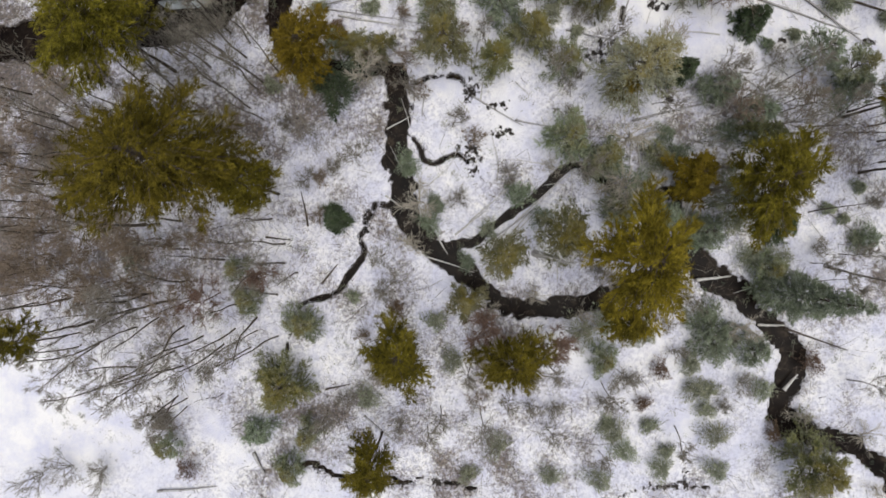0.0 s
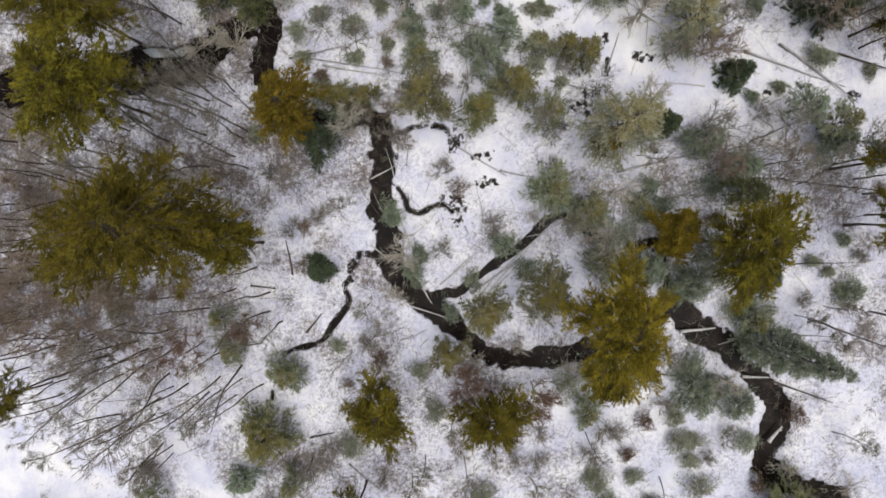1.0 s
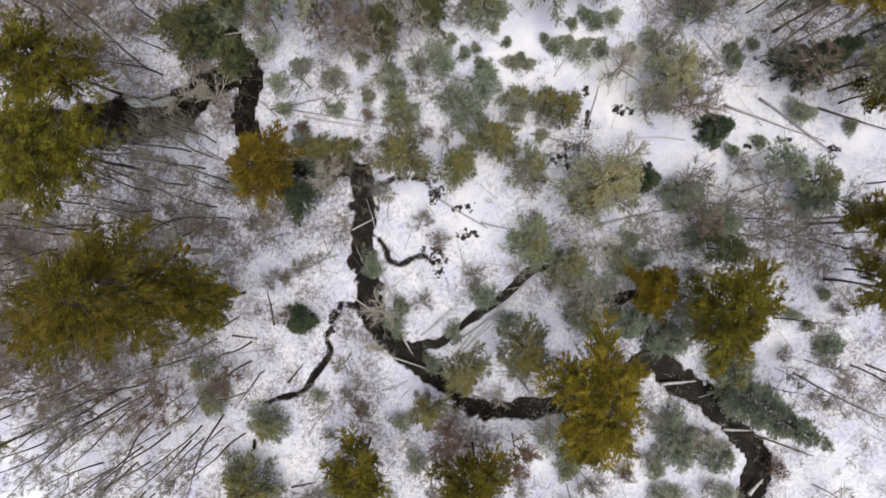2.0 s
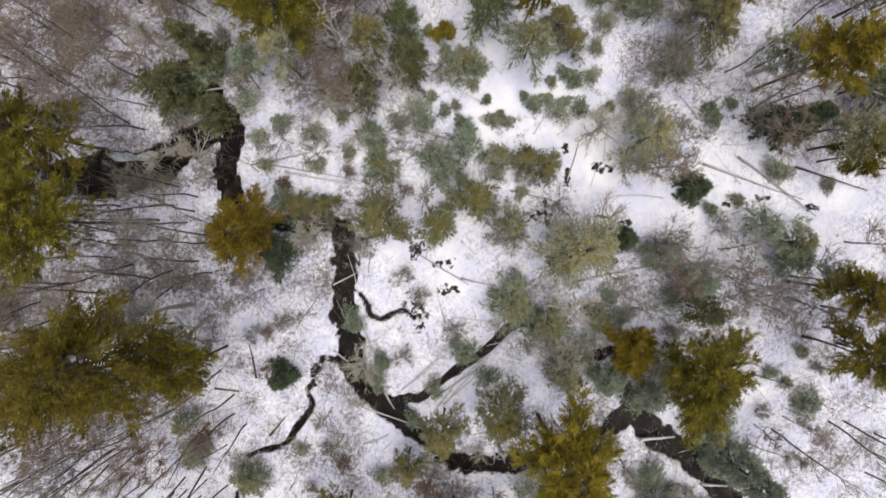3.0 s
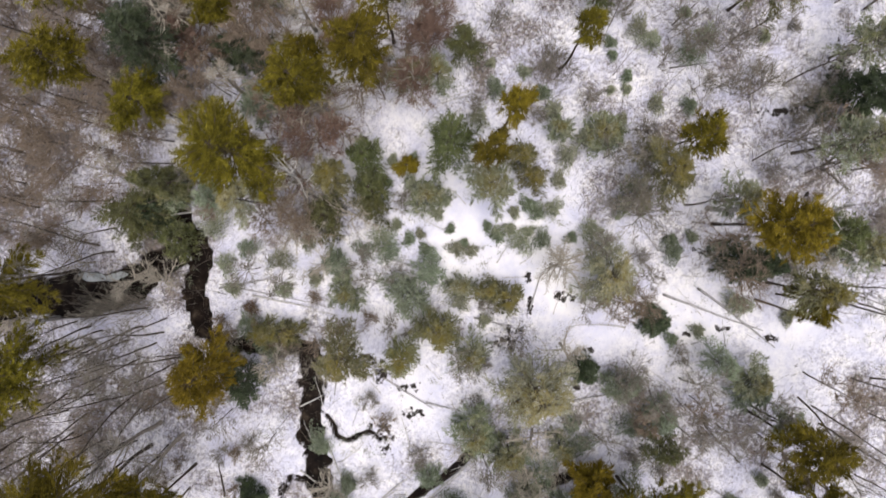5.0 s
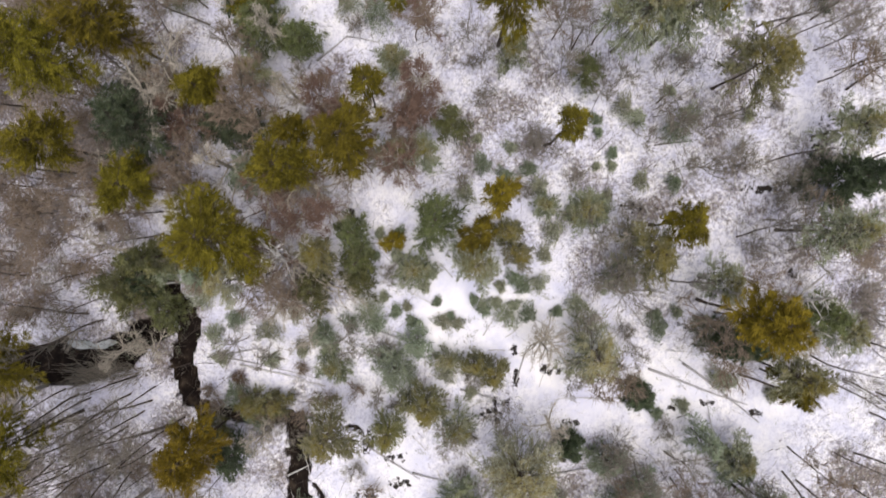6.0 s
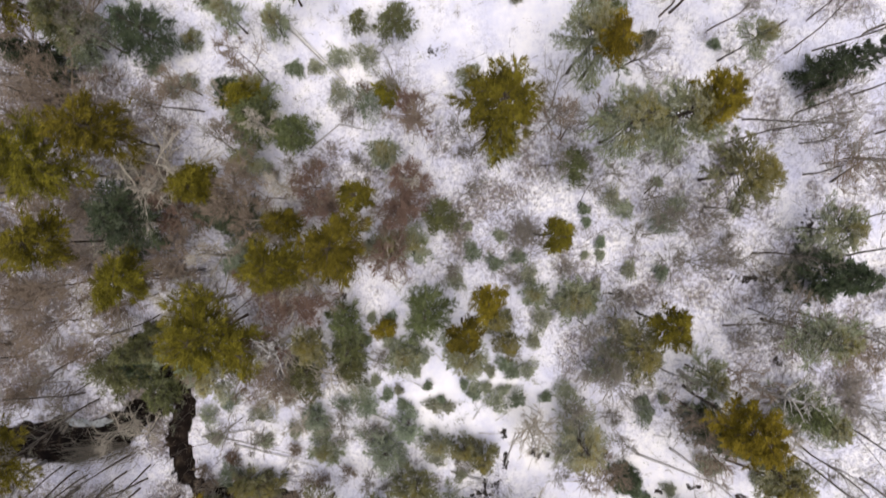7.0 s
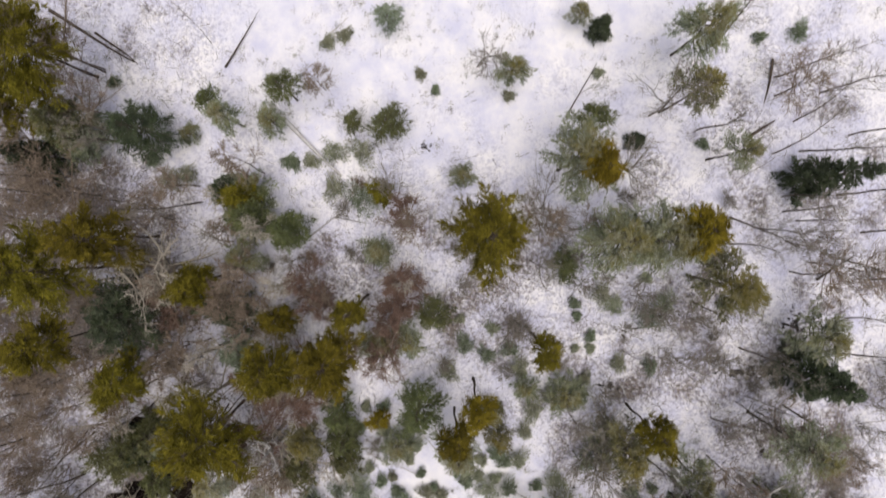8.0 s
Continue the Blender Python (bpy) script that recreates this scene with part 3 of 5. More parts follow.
# ---- the kinds of plants and logs ----
def pine(x, y, h, r, **k):
    return conifer("pine_tree", x, y, h, r, "pine", PINE, "tall pine with an olive green spreading crown", low=0.45, lobes=0.2, blade=0.27, slim=0.2, thick=2500, deep=1.2 + 2.2 / r, plume=0.36, boughs=1.15, **k)


def golden_pine(x, y, h, r, **k):
    return conifer("golden_pine_tree", x, y, h, r, "pine", GOLD, "evergreen tree with a golden brown crown", low=0.45, lobes=0.2, blade=0.27, slim=0.2, thick=2500, deep=1.2 + 2.2 / r, plume=0.36, boughs=1.15, **k)


def hemlock(x, y, h, r, **k):
    return conifer("hemlock_tree", x, y, h, r, "hemlock", HEMLOCK, "grey-green evergreen tree dusted with frost", low=0.12, lobes=0.16, blade=0.2, slim=0.24, thick=1900, boughs=1.25, plume=0.4, spread=0.75, **k)


def pale_hemlock(x, y, h, r, **k):
    return conifer("frosted_tree", x, y, h, r, "hemlock", PALE, "pale frosted evergreen tree above the snow", low=0.12, lobes=0.16, blade=0.2, slim=0.24, thick=1900, boughs=1.25, plume=0.4, spread=0.75, **k)


def green_tree(x, y, h, r, **k):
    return conifer("fir_tree", x, y, h, r, "hemlock", GREEN, "fresh green evergreen tree with dense boughs", low=0.12, lobes=0.16, blade=0.2, slim=0.24, thick=1900, boughs=1.25, plume=0.4, spread=0.75, **k)


def spruce(x, y, h, r, **k):
    return conifer("spruce_tree", x, y, h, r, "spruce", SPRUCE, "dark green cone-shaped spruce in the snow", low=0.06, lobes=0.08, blade=0.22, slim=0.24, thick=2700, boughs=1.6, droop=0.06, deep=9, **k)


def blue_tree(x, y, h, r, **k):
    return conifer("blue_spruce_tree", x, y, h, r, "hemlock", BLUE, "low blue-green evergreen dusted with frost", low=0.12, lobes=0.16, blade=0.2, slim=0.24, thick=1900, boughs=1.25, plume=0.4, spread=0.75, **k)


def russet_tree(x, y, h, r, **k):
    return bare_tree("russet_tree", x, y, h, r, REDWOOD, "leafless tree with a haze of reddish twigs", fine=1.6, low=0.3, twig=0.019, **k)


def brown_tree(x, y, h, r, **k):
    return bare_tree("brown_tree", x, y, h, r, BROWNWOOD, "leafless tree with dense brown twigs", fine=1.15, low=0.38, twig=0.017, stem=STEMWOOD, **k)


def grey_tree(x, y, h, r, **k):
    return bare_tree("bare_tree", x, y, h, r, GREYWOOD, "slim leafless grey tree on the snowy floor", fine=0.9, low=0.42, twig=0.015, stem=STEMWOOD, up=0.2, **k)


def pale_tree(x, y, h, r, **k):
    return bare_tree("pale_bare_tree", x, y, h, r, PALEWOOD, "leafless tree with a fan of pale branches", fine=0.95, low=0.25, up=0.05, thick=2.6, twig=0.014, **k)


def snag(x, y, h, r, **k):
    return bare_tree("dead_tree", x, y, h, r, DEADWOOD, "dead tree with bleached white branches", fine=0.45, low=0.4, thick=3.2, twig=0.02, **k)


def bush(x, y, h, r):
    return shrub("bush", x, y, h, r * 0.85, FROSTED, "low grey-green bush in the snow", int(260 + 900 * r), 0.2, "low bushes")


def blue_bush(x, y, h, r):
    return shrub("frosted_bush", x, y, h, r * 0.85, BLUE, "blue-green frosted bush in the snow", int(300 + 1100 * r), 0.18, "frosted bushes")


def dry_bush(x, y, h, r):
    return shrub("dry_bush", x, y, h, r, TAWNY, "russet bush with dry leaves", int(260 + 800 * r), 0.17, "dry bushes")


def grey_log(x0, y0, x1, y1, rad):
    return log(x0, y0, x1, y1, rad, LOGWOOD, "fallen grey log dusted with snow")


def white_log(x0, y0, x1, y1, rad):
    return log(x0, y0, x1, y1, rad, DEADWOOD, "bleached fallen trunk lying on the snow", "bleached_log")


def dark_log(x0, y0, x1, y1, rad):
    return log(x0, y0, x1, y1, rad, BARK, "dark fallen trunk lying on the snow", "dark_log")


def scrub(x, y, h, r, **k):
    return bare_tree("bare_shrub", x, y, h, r, GREYWOOD, "low leafless grey shrub in the snow", fine=0.9, low=0.1, stems=4, category="bush", **k)


def brown_scrub(x, y, h, r, **k):
    return bare_tree("brown_shrub", x, y, h, r, BROWNWOOD, "low leafless brown shrub in the snow", fine=0.9, low=0.1, stems=4, category="bush", **k)


def reeds(x0, y0, x1, y1):
    """Pale dead reeds along a bank."""
    rng = rng_next()
    n = 420
    t = rng.uniform(0, 1, n)
    at = np.stack((x0 + (x1 - x0) * t, y0 + (y1 - y0) * t, np.zeros(n)), 1) + rng.normal(0, 0.5, (n, 3)) * [1, 1, 0]
    at[:, 2] = slope(at[:, 0], at[:, 1]) - 0.1
    pts, rad = limbs(rng, at, rng.normal(0, 0.25, (n, 3)) + np.array([-0.15, 0.15, 1.0]), rng.uniform(1.4, 3.0, n), np.full(n, 0.022), 3, 0.08, 0.0)
    return tagged(new("dead_reeds", mesh_of("dead_reeds", *limb_tubes(pts, rad, 3), PALEWOOD)), "pale dead reeds along the edge of a pool", "reeds", kind="stuff")


def thicket(x, y, h, r, **k):
    return bare_tree("thicket_shrub", x, y, h, r, BROWNWOOD, "tangled leafless brown thicket on littered ground", fine=0.72, low=0.1, stems=5, category="bush", twig=0.015, **k)


def ice_sheet(x, y, rx, ry):
    """A thin sheet of snowy ice on the pool."""
    rng = rng_next()
    a = np.linspace(0, 2 * np.pi, 48, endpoint=False)
    rim = 1 + 0.14 * np.sin(2 * a + 1) + 0.1 * np.sin(5 * a) + rng.normal(0, 0.025, 48)
    ring = np.stack((x + np.cos(a) * rx * rim, y + np.sin(a) * ry * rim), 1)
    z = slope(ring[:, 0], ring[:, 1]) - 0.27
    top, low = np.c_[ring, z], np.c_[ring, z - 0.04]
    mid = np.array([[x, y, float(slope(x, y)) - 0.25]])
    k = np.arange(48)
    f = np.concatenate((np.stack((k, (k + 1) % 48, np.full(48, 96), np.full(48, 96)), 1)[:, :3], np.stack((k, k + 48, (k + 1) % 48), 1), np.stack(((k + 1) % 48, k + 48, (k + 1) % 48 + 48), 1)))
    return tagged(new("ice_sheet", mesh_of("ice_sheet", np.concatenate((top, low, mid)), f, ICE)), "thin snowy sheet of ice on dark water", "ice", kind="structure")


def green_spruce(x, y, h, r, **k):
    return conifer("green_spruce_tree", x, y, h, r, "spruce", GREEN, "tall green spruce with layered boughs", low=0.08, lobes=0.1, blade=0.24, slim=0.22, thick=1500, boughs=1.2, droop=0.06, deep=9, **k)


def grey_spruce(x, y, h, r, **k):
    return conifer("frosted_spruce_tree", x, y, h, r, "spruce", BLUE, "tall grey-green spruce with frosted layered boughs", low=0.06, lobes=0.1, blade=0.22, slim=0.24, thick=2100, boughs=1.4, droop=0.05, deep=9, plume=0.4, **k)


def olive_tree(x, y, h, r, **k):
    return conifer("cedar_tree", x, y, h, r, "hemlock", OLIVE, "olive green cedar with a rounded soft crown", low=0.12, lobes=0.16, blade=0.2, slim=0.24, thick=2100, boughs=1.25, plume=0.4, spread=0.75, **k)


def dark_fir(x, y, h, r, **k):
    return conifer("dark_fir_tree", x, y, h, r, "hemlock", SPRUCE, "dark green fir with a dense round crown", low=0.12, lobes=0.16, blade=0.2, slim=0.24, thick=2200, boughs=1.3, plume=0.4, spread=0.75, **k)


def slim_tree(x, y, h, r, **k):
    return bare_tree("slim_bare_tree", x, y, h, r, GREYWOOD, "tall slim leafless tree with a dark trunk", fine=0.6, low=0.45, twig=0.012, stem=STEMWOOD, up=0.25, thick=0.95, **k)


def fallen_branch(x0, y0, x1, y1, rad, pale):
    return log(x0, y0, x1, y1, rad, DEADWOOD if pale else LOGWOOD, "thin fallen branch lying across snow", "fallen_branch", 0.12, "fallen branches", 7, 0.3, 0.09)


def bank_shrub(x, y, h, r, **k):
    return bare_tree("bank_shrub", x, y, h, r, PALEWOOD, "pale leafless shrub arching over creek water", fine=0.6, low=0.1, stems=4, lean=0.5, category="bush", up=0.02, twig=0.011, thick=1.6, **k)


def fanned_tree(x, y, h, r, **k):
    return bare_tree("fanned_tree", x, y, h, r, REDWOOD, "tall leafless tree with pale limbs and russet twigs", fine=1.35, low=0.3, twig=0.017, thick=2.6, stem=PALEWOOD, limb_mat=PALEWOOD, **k)


# ---- trees, bushes and logs ----
pine(-22.3, 13.5, 18.0, 3.7)
pine(-17.6, 4.8, 21.0, 4.9)
pine(-13.7, 3.3, 14.0, 2.4)
golden_pine(-9.8, 13.0, 12.0, 2.5)
dark_fir(-8.3, 11.2, 6.5, 1.9)
pale_tree(-5.9, 12.6, 6.0, 2.6)
olive_tree(0.0, 13.9, 10.5, 2.2)
olive_tree(4.0, 13.3, 6.0, 1.7)
olive_tree(6.9, 15.3, 6.0, 1.9)
hemlock(9.5, 13.4, 4.0, 1.6)
pale_hemlock(13.9, 11.7, 11.5, 3.1)
golden_pine(13.2, 10.7, 6.0, 1.1)
spruce(18.0, 12.3, 5.0, 1.4)
spruce(23.5, 16.2, 4.0, 1.5)
hemlock(9.6, 7.4, 5.5, 2.2)
blue_tree(21.0, 11.1, 4.0, 1.6)
blue_tree(23.8, 9.0, 5.0, 1.6)
blue_tree(30.7, 10.9, 4.0, 1.7)
brown_tree(26.6, 10.1, 6.0, 2.8)
pine(21.1, 3.4, 14.0, 3.1)
hemlock(21.6, 2.3, 8.0, 2.3)
spruce(26.0, 0.9, 3.0, 2.2)
golden_pine(18.3, 4.4, 7.0, 1.8)
golden_pine(12.0, -1.9, 17.5, 3.6)
olive_tree(8.7, -0.1, 11.0, 2.3)
olive_tree(4.5, -1.6, 10.0, 1.9)
olive_tree(1.7, -4.9, 7.0, 1.6)
pine(12.5, -6.0, 11.0, 1.5)
blue_tree(6.1, 3.1, 1.8, 1.2)
spruce(-8.6, 1.2, 5.3, 1.5)
pine(-3.2, -8.7, 11.5, 2.5)
pine(5.2, -8.9, 11.2, 2.4)
russet_tree(3.5, -7.2, 7.0, 2.5)
russet_tree(8.4, -8.0, 7.0, 2.5)
olive_tree(-12.9, -12.3, 6.0, 2.7)
blue_tree(-15.2, -16.3, 4.0, 1.5)
hemlock(-11.1, -16.4, 4.0, 1.3)
hemlock(-12.6, -19.4, 4.0, 1.5)
russet_tree(-18.8, -5.0, 6.5, 2.6)
russet_tree(-14.0, -3.6, 5.5, 2.3)
hemlock(-15.9, -5.3, 4.0, 1.5)
hemlock(-16.9, -2.8, 3.5, 1.1)
hemlock(-11.4, -7.3, 4.0, 1.8)
hemlock(12.7, -9.9, 3.5, 1.3)
blue_tree(21.1, -8.1, 3.0, 2.5)
blue_tree(24.3, -9.1, 3.0, 1.4)
pale_tree(23.2, -7.3, 4.0, 1.8)
bush(19.9, -12.3, 1.6, 1.2)
bush(19.6, -10.3, 1.6, 1.0)
bush(21.1, -12.4, 1.0, 0.9)
bush(21.5, -15.9, 1.6, 1.4)
bush(13.6, -15.8, 1.6, 1.3)
bush(14.5, -17.4, 1.6, 1.2)
bush(12.5, -19.8, 1.6, 1.3)
bush(25.0, -12.2, 1.6, 1.1)
bush(21.7, -18.8, 1.6, 1.1)
bush(17.4, -18.7, 1.6, 1.2)
bush(20.9, -14.0, 1.0, 0.9)
bush(13.2, -15.3, 1.0, 0.8)
bush(16.5, -15.4, 1.0, 0.8)
bush(17.9, -17.4, 1.0, 0.7)
bush(-7.4, -5.2, 1.0, 0.6)
bush(12.8, -7.2, 1.6, 1.3)
bush(15.8, -7.9, 1.6, 1.4)
bush(11.0, -7.9, 1.6, 1.5)
bush(-0.6, -7.1, 1.6, 1.0)
bush(0.7, -10.3, 1.6, 1.2)
bush(-6.2, -13.5, 1.6, 1.2)
bush(4.4, -17.2, 1.6, 1.3)
bush(8.7, -19.6, 1.6, 1.0)
bush(2.1, -19.8, 1.0, 0.9)
bush(-14.0, 12.1, 1.0, 0.8)
bush(-26.2, -2.4, 1.6, 1.1)
bush(26.0, -2.2, 1.6, 1.6)
bush(23.9, -1.8, 1.6, 1.2)
bush(32.1, 3.6, 1.0, 0.6)
bush(29.8, 1.9, 1.0, 0.6)
bush(31.0, 1.1, 1.0, 0.5)
blue_bush(32.7, -0.3, 1.5, 1.3)
blue_bush(-0.6, 2.2, 1.5, 0.8)
blue_bush(1.9, -2.3, 1.5, 0.8)
blue_bush(-2.9, 5.8, 1.5, 1.2)
blue_bush(7.9, 1.3, 1.5, 1.1)
blue_bush(18.2, 6.3, 1.5, 1.2)
blue_bush(17.3, 7.8, 1.5, 0.9)
blue_bush(22.0, 7.8, 1.5, 1.4)
blue_bush(15.3, 3.9, 1.5, 1.5)
blue_bush(13.5, 5.0, 1.5, 1.2)
blue_bush(19.6, -0.3, 1.5, 1.6)
blue_bush(20.6, -6.5, 1.5, 1.1)
blue_bush(-1.1, 0.8, 1.5, 1.1)
dry_bush(17.3, -10.8, 1.2, 0.8)
dry_bush(16.0, -13.6, 1.2, 0.6)
dry_bush(-3.9, -6.1, 1.2, 0.8)
dry_bush(-21.7, -19.9, 1.2, 1.3)
scrub(-32.0, -20.3, 3.2, 2.4)
scrub(-35.0, -21.0, 3.0, 2.3)
scrub(-29.2, -20.1, 3.0, 2.2)
dry_bush(-23.6, -15.8, 1.2, 1.2)
dry_bush(28.9, -10.0, 1.2, 1.0)
dry_bush(26.1, -15.8, 1.2, 0.7)
grey_spruce(26.3, -4.6, 13.0, 2.4)
pine(-5.1, -16.6, 12.0, 2.0)
hemlock(-22.8, -17.6, 4.0, 1.2)
pine(-30.0, -7.5, 14.0, 1.6)
olive_tree(28.0, -17.5, 7.0, 2.8)
pale_tree(-2.0, 2.5, 5.0, 2.2)
pale_tree(-2.3, -1.2, 3.0, 1.6)
pale_tree(14.4, 7.1, 6.0, 2.6)
pale_tree(13.8, 3.8, 4.0, 2.0)
grey_tree(-18.6, -9.4, 13.0, 2.6)
grey_tree(-23.4, -11.4, 14.0, 2.8)
grey_tree(-23.8, -5.8, 13.0, 2.2)
grey_tree(-24.7, -5.1, 14.0, 2.4)
grey_tree(-21.9, -14.1, 10.0, 2.0)
grey_tree(-22.7, -13.9, 11.0, 2.0)
pale_tree(-16.7, 6.8, 12.0, 3.2)
pale_tree(-14.8, 5.8, 12.0, 3.0)
grey_tree(-26.4, -11.5, 13.0, 2.4)
grey_tree(-29.6, -9.5, 12.0, 2.2)
grey_tree(3.1, -14.8, 6.0, 2.0)
grey_tree(10.2, 5.6, 7.0, 2.2)
grey_tree(-10.4, 8.1, 6.0, 2.2)
grey_tree(-6.7, 6.2, 6.0, 2.6)
grey_tree(-3.9, -4.0, 6.0, 2.4)
grey_tree(-4.8, -1.7, 5.0, 2.0)
pine(-7.3, 28.7, 14.0, 3.2)
blue_tree(-10.2, 25.6, 7.6, 1.5)
pale_hemlock(-6.9, 25.2, 11.8, 1.7)
snag(-3.6, 26.2, 10.5, 2.8)
olive_tree(-1.0, 27.0, 8.0, 1.8)
green_tree(1.7, 26.3, 5.0, 1.8)
russet_tree(-2.5, 29.7, 10.0, 4.0)
brown_tree(-4.5, 23.4, 5.0, 3.5)
pale_tree(0.1, 24.2, 5.0, 2.6)
green_tree(7.8, 29.5, 8.0, 2.3)
hemlock(10.7, 26.4, 8.0, 2.0)
olive_tree(14.0, 27.0, 4.5, 1.2)
hemlock(6.0, 25.8, 3.5, 1.7)
olive_tree(23.0, 27.3, 9.5, 2.3)
hemlock(19.2, 30.5, 4.0, 2.0)
grey_tree(21.7, 24.3, 5.0, 3.6)
golden_pine(28.0, 23.6, 15.5, 2.3)
brown_tree(28.0, 22.2, 11.0, 3.3)
spruce(29.6, 20.8, 8.5, 2.3)
olive_tree(32.2, 19.1, 11.0, 1.8)
hemlock(28.1, 25.3, 8.0, 1.7)
snag(33.3, 23.7, 11.0, 3.0)
olive_tree(12.2, 17.9, 4.0, 1.4)
olive_tree(10.7, 18.5, 3.5, 1.1)
blue_tree(4.5, 17.9, 3.5, 2.1)
blue_tree(6.2, 20.0, 3.5, 1.4)
hemlock(8.6, 18.7, 3.0, 1.3)
hemlock(-0.5, 17.9, 3.0, 1.6)
pale_hemlock(19.4, 19.8, 7.5, 2.7)
brown_tree(20.0, 17.7, 6.0, 2.5)
pale_tree(16.4, 20.6, 5.0, 2.8)
pale_tree(16.5, 14.1, 6.0, 2.6)
blue_tree(27.8, 13.4, 6.0, 1.4)
hemlock(30.0, 12.1, 6.0, 1.6)
green_tree(23.5, 7.1, 6.5, 1.7)
brown_tree(22.4, 9.0, 6.0, 2.1)
pine(31.0, 9.0, 13.0, 1.9)
pine(32.3, 4.7, 12.0, 2.4)
hemlock(31.3, 9.4, 8.0, 1.4)
pine(-23.6, 19.7, 16.0, 3.4)
hemlock(16.5, 6.1, 3.5, 1.3)
hemlock(12.4, 5.8, 5.0, 1.9)
blue_tree(17.0, 1.4, 4.0, 1.7)
blue_tree(20.4, 0.2, 3.5, 1.6)
hemlock(13.8, 1.9, 4.0, 1.8)
blue_tree(-1.2, 20.5, 3.0, 1.4)
green_tree(32.3, 21.9, 3.0, 0.8)
bush(13.2, 22.2, 1.5, 1.1)
blue_bush(11.5, 22.6, 0.8, 0.6)
bush(8.3, 21.6, 0.8, 0.8)
blue_bush(5.8, 21.6, 0.8, 0.6)
bush(9.4, 21.5, 0.8, 0.6)
blue_bush(4.5, 22.4, 0.8, 0.6)
bush(3.5, 23.5, 0.8, 0.5)
bush(6.7, 24.4, 0.8, 0.6)
bush(12.4, 23.2, 0.8, 0.6)
blue_bush(13.9, 25.1, 0.8, 0.8)
bush(15.7, 24.8, 1.5, 0.9)
bush(18.7, 23.2, 1.5, 0.9)
blue_bush(17.2, 22.5, 0.8, 0.5)
blue_bush(14.6, 24.5, 0.8, 0.7)
bush(5.4, 22.8, 0.8, 0.4)
blue_bush(7.8, 23.2, 0.8, 0.4)
blue_bush(10.7, 23.4, 0.8, 0.4)
blue_bush(8.9, 22.1, 0.8, 0.3)
bush(7.4, 25.4, 0.8, 0.5)
bush(12.8, 24.5, 0.8, 0.5)
bush(3.2, 28.6, 0.8, 0.5)
bush(4.7, 26.8, 0.8, 0.8)
bush(16.2, 27.0, 0.8, 0.7)
bush(16.8, 28.8, 1.5, 1.0)
bush(18.0, 30.2, 1.5, 0.9)
blue_bush(20.3, 30.2, 1.5, 1.1)
blue_bush(24.8, 22.4, 0.8, 0.5)
bush(26.4, 22.6, 0.8, 0.5)
bush(30.1, 17.4, 1.5, 1.0)
bush(27.0, 15.3, 0.8, 0.6)
blue_bush(25.0, 14.6, 0.8, 0.6)
bush(33.7, 16.4, 0.8, 0.6)
bush(8.5, 17.4, 1.5, 0.9)
bush(10.5, 15.9, 0.8, 0.6)
bush(-5.8, 18.2, 0.8, 0.8)
blue_bush(-8.6, 21.6, 1.5, 1.0)
bush(-11.4, 23.4, 1.5, 1.3)
bush(-3.7, 22.1, 0.8, 0.8)
bush(-5.9, 20.7, 1.5, 1.2)
blue_bush(0.9, 21.5, 1.5, 0.9)
bush(2.3, 22.4, 1.5, 1.3)
bush(-10.5, 20.3, 1.5, 1.0)
bush(-10.0, 18.3, 0.8, 0.8)
blue_bush(-8.7, 15.5, 1.5, 1.3)
blue_bush(-6.9, 13.9, 1.5, 1.8)
blue_bush(-0.6, 2.4, 0.8, 0.8)
blue_bush(-2.7, 5.1, 0.8, 0.6)
bush(32.1, -0.5, 0.8, 0.9)
bush(3.6, 0.3, 1.5, 0.9)
dry_bush(-8.5, 16.7, 1.2, 0.6)
pine(-14.5, 42.6, 14.0, 2.5)
pine(-18.4, 40.1, 16.0, 2.9)
pine(-19.3, 34.8, 13.0, 2.4)
dark_fir(-14.2, 36.4, 12.0, 3.2)
pine(-14.1, 32.1, 11.0, 2.1)
pine(-2.6, 33.0, 12.5, 2.1)
pine(2.0, 34.7, 15.5, 2.3)
russet_tree(4.8, 34.2, 8.0, 1.9)
pine(-8.9, 39.0, 10.0, 1.5)
green_tree(-5.3, 44.2, 8.0, 2.0)
green_tree(-2.4, 42.9, 7.0, 1.6)
hemlock(-6.4, 41.1, 6.0, 1.6)
pale_tree(-12.4, 40.3, 12.0, 4.1)
pale_tree(-1.9, 31.9, 9.0, 3.9)
brown_tree(-6.5, 30.5, 9.0, 3.4)
hemlock(4.5, 41.7, 6.0, 1.3)
russet_tree(6.5, 39.5, 10.0, 2.1)
brown_tree(6.1, 43.9, 9.0, 3.3)
green_tree(8.7, 36.9, 6.0, 1.6)
brown_tree(4.2, 36.0, 8.0, 3.0)
hemlock(6.8, 34.7, 6.0, 1.5)
russet_tree(-0.9, 39.2, 7.0, 2.3)
dark_fir(-6.8, 36.5, 5.5, 2.0)
dark_fir(-9.3, 37.1, 5.0, 1.9)
russet_tree(-11.8, 37.1, 8.0, 2.7)
brown_tree(0.8, 33.4, 7.0, 2.8)
hemlock(13.5, 42.4, 3.5, 1.5)
green_tree(18.7, 40.6, 5.0, 1.4)
grey_tree(16.5, 40.9, 7.0, 2.5)
pine(16.2, 35.6, 14.2, 1.0)
grey_tree(15.4, 36.0, 4.0, 2.5)
grey_tree(16.9, 45.1, 8.0, 3.3)
hemlock(21.2, 42.7, 14.5, 2.8)
hemlock(23.9, 43.0, 16.0, 3.0)
olive_tree(28.8, 39.8, 12.5, 2.5)
spruce(36.9, 32.6, 10.0, 2.7)
